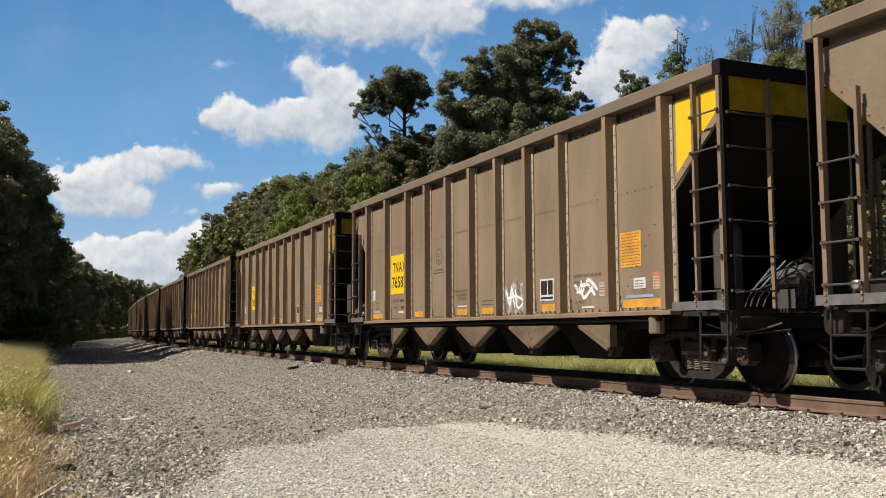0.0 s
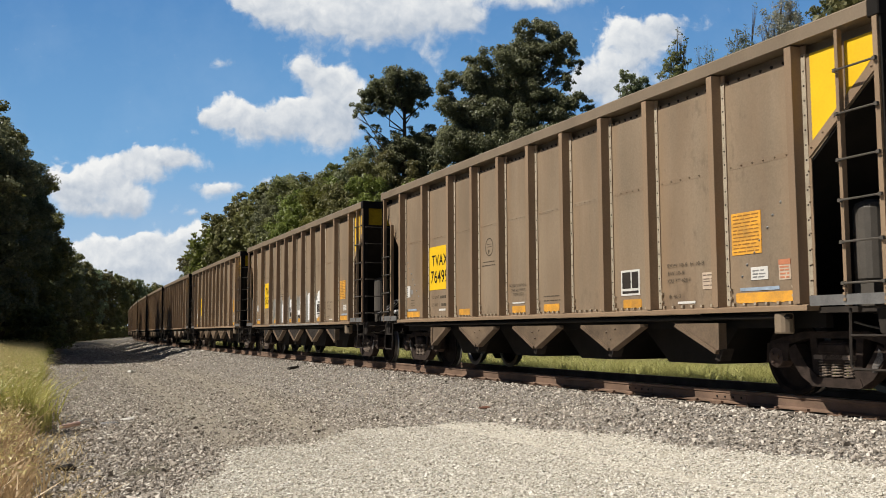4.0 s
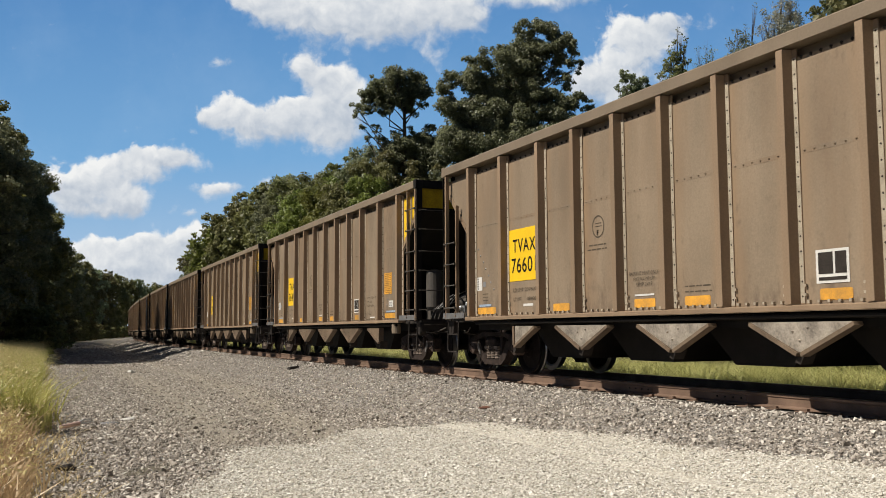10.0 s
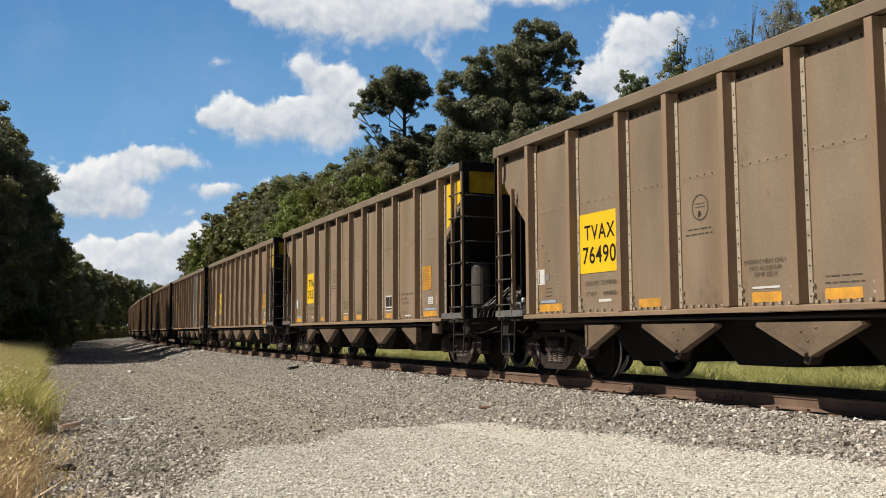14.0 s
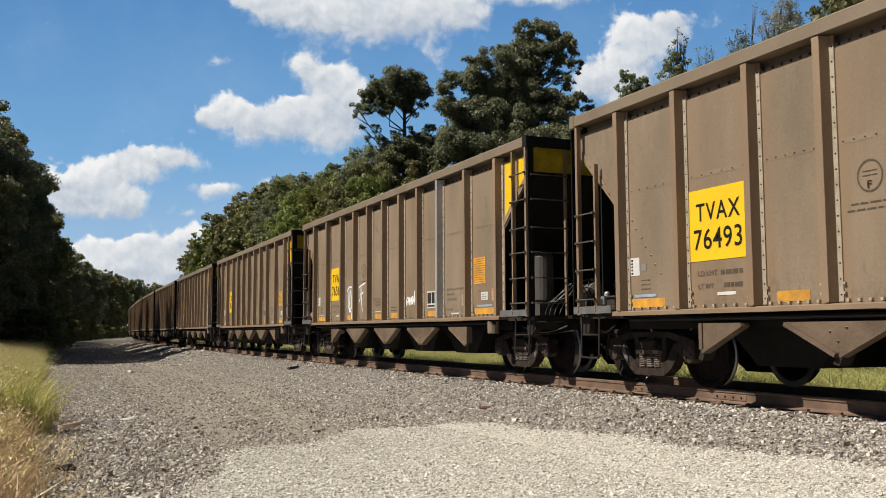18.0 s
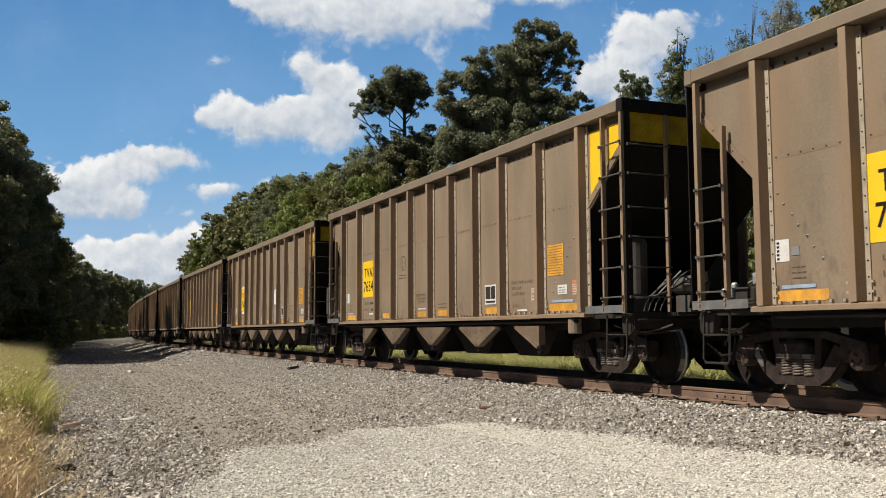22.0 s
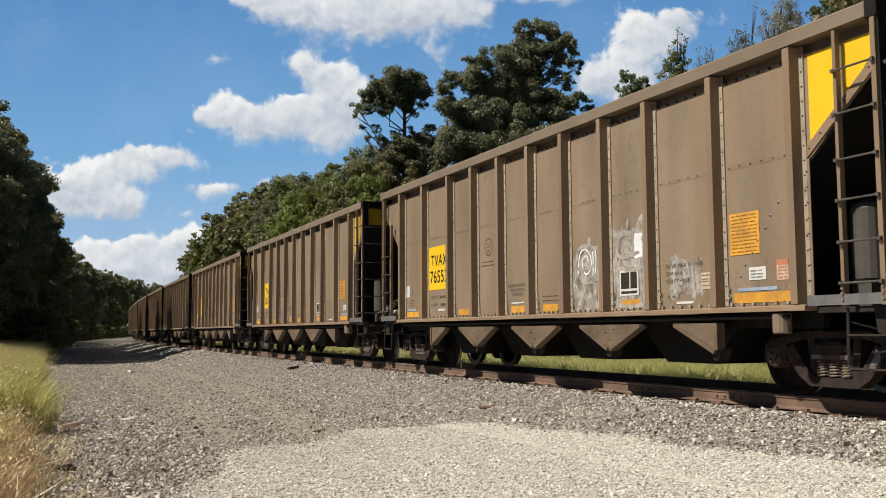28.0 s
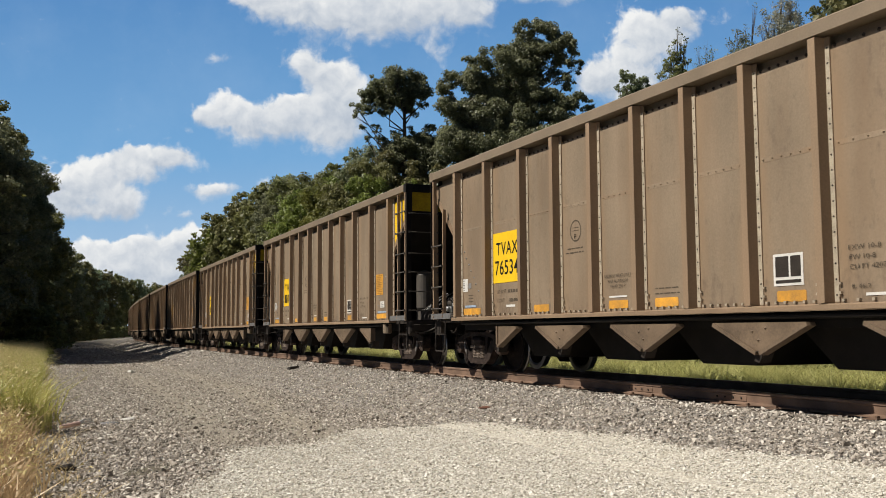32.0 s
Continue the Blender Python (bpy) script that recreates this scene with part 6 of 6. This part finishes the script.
FIRST, LAST = -1, 29
CARS = {}
CARS[FIRST] = hopper_car()
tagged(CARS[FIRST], "dusty tan ribbed coal hopper car rolling on the rails", "hopper car", "cars of the coal train")
for k in range(FIRST + 1, LAST + 1):
    CARS[k] = copy_thing(CARS[FIRST], car_pose(k, 0))
    if k > 19:
        # these stay far off: no small print, no small gear
        for o in CARS[k].children_recursive:
            if o.name.split(".")[0] in ("small_print", "stencil", "slope_bolts", "pale_strip", "letter", "brake_pipe", "door_hook", "air_hose", "brake_shoe", "friction_wedge", "tag_head", "grey_tag", "rung"):
                bpy.data.objects.remove(o)


# fleet numbers, car by car
NUMBERS = {0: "76587", 1: "76583", 2: "76499", 3: "76564", 4: "76602", 5: "76601", 6: "76497", 7: "76490", 8: "7651", 9: "76493", 10: "76562", 11: "76558", 12: "76542", 13: "76530", 14: "7659", 15: "76553", 16: "76540", 17: "76534"}
WEIGHTS = {10: ("237400", "48600"), 1: ("237700", "48300"), 5: ("237600", "48400"), 7: ("237000", "49000"), 11: ("237400", "48600"), 4: ("237700", "48300")}
TVAX = text_mesh("TVAX", 0.81, 0.228, 0.011, 1.15)
LDLMT, LTWT = text_mesh("LD LMT", 0.36, 0.062), text_mesh("LT WT", 0.29, 0.062)
for k, car in CARS.items():
    panel = next(o for o in car.children if o.name.startswith("number_panel"))
    decal_text(panel, "mark", TVAX, M_INK, 4.41, 2.145)
    if k in NUMBERS:
        decal_text(panel, "number", text_mesh(NUMBERS[k], 0.88 * len(NUMBERS[k]) / 5, 0.262, 0.009, 1.08), M_INK, 4.46, 1.785)
    else:
        digits = Mesh()
        for i in range(5):
            digits.box(-SKIN - 0.010, -SKIN - 0.007, 4.44 - 0.185 * i - 0.13, 4.44 - 0.185 * i, 1.76, 2.02)
        part("number", digits, M_INK, panel)
    if k > 19:
        continue
    decal_text(car, "load_limit", LDLMT, M_FADED, 4.40, 1.46)
    decal_text(car, "light_weight", LTWT, M_FADED, 4.40, 1.30)
    if k in WEIGHTS:
        decal_text(car, "load_limit", text_mesh(WEIGHTS[k][0], 0.40, 0.062), M_FADED, 3.98, 1.46)
        decal_text(car, "light_weight", text_mesh(WEIGHTS[k][1], 0.34, 0.062), M_FADED, 3.93, 1.30)
    else:
        bars(car, "load_limit", 3.98, 3.58, [1.46], 0.055, M_FADED, 0.004, 0.02, k + 100)
        bars(car, "light_weight", 3.93, 3.58, [1.30], 0.055, M_FADED, 0.004, 0.02, k + 200)

# what vandals and repairs left on single cars
side_of = lambda k: next(o for o in CARS[k].children if o.name.startswith("side_sheet"))
for i, (y0, y1, top) in enumerate(((3.20, 2.36, 1.94), (2.09, 1.25, 2.00), (0.98, 0.13, 1.99), (-0.13, -0.98, 1.93), (-1.24, -2.09, 2.04), (-2.35, -3.20, 1.90))):
    patch(side_of(3), y0, y1, 1.07, top - 0.06, M_CHROME, 10 + i, "bare silver patch", 0.12)
    for a, b in ((y0, y0 - 0.16), (y1 + 0.16, y1)):
        patch(side_of(3), a, b, 1.07, top, M_CHROME, 16 + i, "bare silver patch", 0.12)
for i, (y0, y1, z0, z1) in enumerate(((2.62, 2.40, 1.18, 1.38), (1.86, 1.36, 1.12, 1.74), (0.80, 0.22, 1.58, 1.86), (0.70, 0.30, 1.42, 1.62), (-0.52, -0.90, 1.24, 1.90), (-0.22, -0.6, 1.34, 1.46), (-1.50, -1.98, 1.16, 1.96), (-2.56, -3.00, 1.70, 1.98), (-2.44, -2.62, 1.2, 1.72), (-2.92, -3.16, 1.10, 1.42))):
    stack(side_of(3), y0, y1, z0, z1, M_SPRAY, 70 + i)
scrawl(side_of(3), 0.75, 0.25, 1.2, 1.55, [[(0, 1), (.1, .1), (.2, .9), (.25, .1)], [(.4, 1), (.45, 0), (.6, .9), (.7, .1)], [(.8, 1), (.85, .2), (1, .8)]], 0.05, M_UNDER, "dark scribbled strokes")
scrawl(side_of(3), -0.3, -0.85, 1.2, 1.36, [[(0, .2), (.3, .9), (.6, .3), (1, .8)], [(.1, .8), (.5, .1), (.9, .5)]], 0.06, M_UNDER, "dark scribbled strokes")
part("paint_patch", Mesh().box(-SIDE - 0.003, -SIDE, -3.2, 3.2, 0.99, 1.035), M_CHROME, side_of(3), "bare silver sill")
for o in CARS[3].children:
    if o.name.startswith("bay_gusset"):
        o.data = o.data.copy()
        o.data.materials[0] = M_UNDER
scrawl(side_of(0), -1.3, -2.0, 1.15, 1.55, [[(0, .9), (.2, .2), (.3, 1), (.45, .1)], [(.5, .9), (.6, .1), (.9, .3), (1, .9)], [(.1, .5), (.5, .6), (.9, .4)]], 0.05, M_SPRAY)
scrawl(side_of(0), -3.6, -4.25, 1.28, 1.55, [[(0, .8), (.3, .3), (.6, 1), (1, .4)], [(.1, .3), (.5, .8), (.9, .1)], [(.3, 1), (.4, 0), (.8, .6)]], 0.06, M_SPRAY)
scrawl(side_of(10), 3.08, 2.42, 1.12, 2.0, [[(0, .86), (.3, .96), (.62, .94)], [(.1, .9), (.16, .55), (.12, .42)], [(.25, .9), (.3, .4)], [(.42, .9), (.36, .3), (.30, .22)], [(.5, .9), (.6, .45), (.52, .3), (.44, .34)], [(.98, .98), (.72, .92), (.66, .5), (.7, .08), (.74, .02)], [(.9, .55), (.8, .35)], [(.15, .42), (.34, .26), (.55, .2), (.6, 0)]], 0.05, M_SPRAY)
scrawl(side_of(10), 2.08, 1.55, 1.3, 2.02, [[(0, .86), (.3, .92), (1, 1)], [(.16, .9), (.2, .5), (.06, .36)], [(.35, .92), (.36, .45), (.5, .1), (.54, 0)], [(.3, .6), (.7, .68)], [(.42, .5), (.44, .2)]], 0.045, M_SPRAY)
scrawl(side_of(10), -1.28, -2.06, 1.34, 1.68, [[(0, 0), (.08, .55), (.2, .5), (.14, .1), (.26, .6), (.3, .05), (.4, .6), (.44, .1)], [(.42, .5), (.55, .6), (.5, .15), (.62, .5), (.68, 1), (.66, .1)], [(.7, .4), (.8, .55), (.86, .15), (1, .25)], [(.05, .3), (.4, .4), (.75, .35)]], 0.04, M_SPRAY)
patch(side_of(13), 4.55, 3.5, 2.56, 2.62, M_SPRAY, 45, "white scuff", 0.03)
patch(side_of(13), 4.45, 3.6, 1.52, 1.64, M_SPRAY, 46, "white scuff", 0.04)
stack(side_of(13), -1.36, -1.82, 1.76, 2.26, M_SPRAY, 48)
scrawl(side_of(13), -1.36, -1.86, 1.08, 1.85, [[(.05, 1), (.08, .5), (.0, .1)], [(.2, 1), (.22, .4), (.25, .05)], [(.36, 1), (.4, .5), (.36, .0)], [(.5, 1), (.52, .4), (.6, .1)], [(.66, 1), (.7, .6), (.68, .2)], [(.82, 1), (.85, .5), (.9, .1)], [(0, .3), (.4, .25), (.9, .3)], [(.1, .1), (.5, .15), (1, .08)]], 0.045, M_DUSTSPRAY, "worn grey drips of paint")
scrawl(side_of(13), -0.92, -1.2, 1.6, 1.95, [[(0, 0), (.4, .9), (.5, .2)], [(.2, .6), (.9, .7)], [(.7, 1), (.8, 0)]], 0.03, M_DUSTSPRAY)
LOOPS = [[(0, .1), (.1, .8), (.35, 1), (.6, .8), (.7, .4), (.5, .1), (.3, .2), (.25, .6), (.45, .75), (.55, .5)], [(.75, .9), (.8, .4), (.75, 0)], [(.9, 1), (.93, .6), (.88, .1)], [(.1, .9), (.5, .95), (1, .85)], [(.05, .45), (.3, .35), (.8, .45)], [(.2, .1), (.5, .0), (.95, .1)]]
scrawl(side_of(15), -1.32, -2.04, 1.50, 2.08, LOOPS, 0.05, M_DUSTSPRAY, "worn streaky scrawl")
scrawl(side_of(15), -1.40, -1.95, 1.60, 2.02, LOOPS[:3], 0.025, M_SPRAY)
scrawl(side_of(15), -1.75, -2.06, 1.10, 1.62, [[(0, 1), (.3, .8), (.4, .4)], [(.8, .9), (.7, .4), (.8, 0)], [(1, .6), (.95, .0)]], 0.05, M_DUSTSPRAY, "worn streaky scrawl")
scrawl(side_of(15), -2.42, -3.16, 1.62, 2.18, LOOPS, 0.06, M_DUSTSPRAY, "worn streaky scrawl")
scrawl(side_of(15), -2.42, -3.16, 1.08, 1.62, [[(.02, 1), (.06, .5), (.02, 0)], [(.14, 1), (.12, .5), (.2, 0)], [(.25, .9), (.75, .95)], [(.8, 1), (.84, .5), (.8, .1)], [(.95, 1), (.93, .5), (.97, 0)], [(.1, .1), (.5, .06), (.9, .1)]], 0.055, M_DUSTSPRAY, "worn streaky scrawl")
stack(side_of(15), -2.88, -3.10, 1.80, 2.12, M_SPRAY, 59)
scrawl(side_of(15), -3.70, -4.3, 1.2, 1.68, [[(0, .8), (.15, 1), (.5, .95), (.6, .6), (.4, .4), (.15, .45), (.05, .7), (.2, .3), (.35, .2)], [(.7, .95), (.75, .4), (.8, .0)], [(.85, .5), (1, .45)]], 0.05, M_DUSTSPRAY, "worn grey scrawl")
for i, (y0, y1, z0, z1) in enumerate(((-1.28, -2.08, 1.07, 2.12), (-2.38, -3.18, 1.07, 2.30), (-3.72, -4.30, 1.2, 1.74))):
    patch(side_of(15), y0, y1, z0, z1, M_WASH, 80 + i, "white spray paint scrubbed thin", 0.2)
patch(side_of(13), -1.32, -1.92, 1.07, 1.9, M_WASH, 84, "white spray paint scrubbed thin", 0.2)
patch(side_of(0), -1.25, -2.05, 1.08, 1.62, M_WASH, 85, "white spray paint scrubbed thin", 0.2)
patch(side_of(16), 2.0, 1.45, 1.2, 1.5, M_PURPLE, 61, "faint purple spray mark", 0.08)
# replacement parts left in bare metal
for k, y in ((9, None), (10, -3.33)):
    if y is None:
        old = [o for o in CARS[k].children if o.name.startswith("ladder")][0]
    else:
        old = [o for o in side_of(k).children if o.name.startswith("rib") and abs(o.location.y - y) < 0.01][0]
    old.data = old.data.copy()
    old.data.materials[0] = M_SILVER if y else M_SCUFFED
    old["label"] = "bare silver replacement"

# gussets scrubbed bright on one car
bare = {}
for o in CARS[5].children:
    if o.name.startswith("bay_gusset"):
        if o.data.name not in bare:
            bare[o.data.name] = o.data.copy()
            bare[o.data.name].materials[0] = M_SCUFFED
        o.data = bare[o.data.name]
        o["label"] = "bright bare-metal gusset"


def motions():
    """The train rolls past; its wheels turn; the clouds drift."""
    walk(clouds, [(t, cloud_pose(t)) for t in (0.0, 8.0, 16.0, 24.0, 32.0)])
    times = [0.5 * i for i in range(65)]
    for k, car in CARS.items():
        walk(car, [(t, car_pose(k, t)) for t in times])
    turn_times = [i / 15 for i in range(481)]
    for k, car in CARS.items():
        near = [t for t in turn_times if -25 < MID0 + k * CAR_PITCH - travel(t) < 75]
        if len(near) < 3:
            continue
        ts = sorted({0.0, 32.0, *near})
        for tr in car.children:
            if not tr.name.startswith("truck"):
                continue
            for ws in tr.children:
                if ws.name.startswith("wheelset"):
                    y = ws.location.y
                    rows = []
                    for t in ts:
                        s = travel(min(max(t, near[0]), near[-1])) - travel(near[0])
                        rows.append((t, pose(0, y, WHEEL_R, math.degrees(s / WHEEL_R))))
                    walk(ws, rows)


motions()
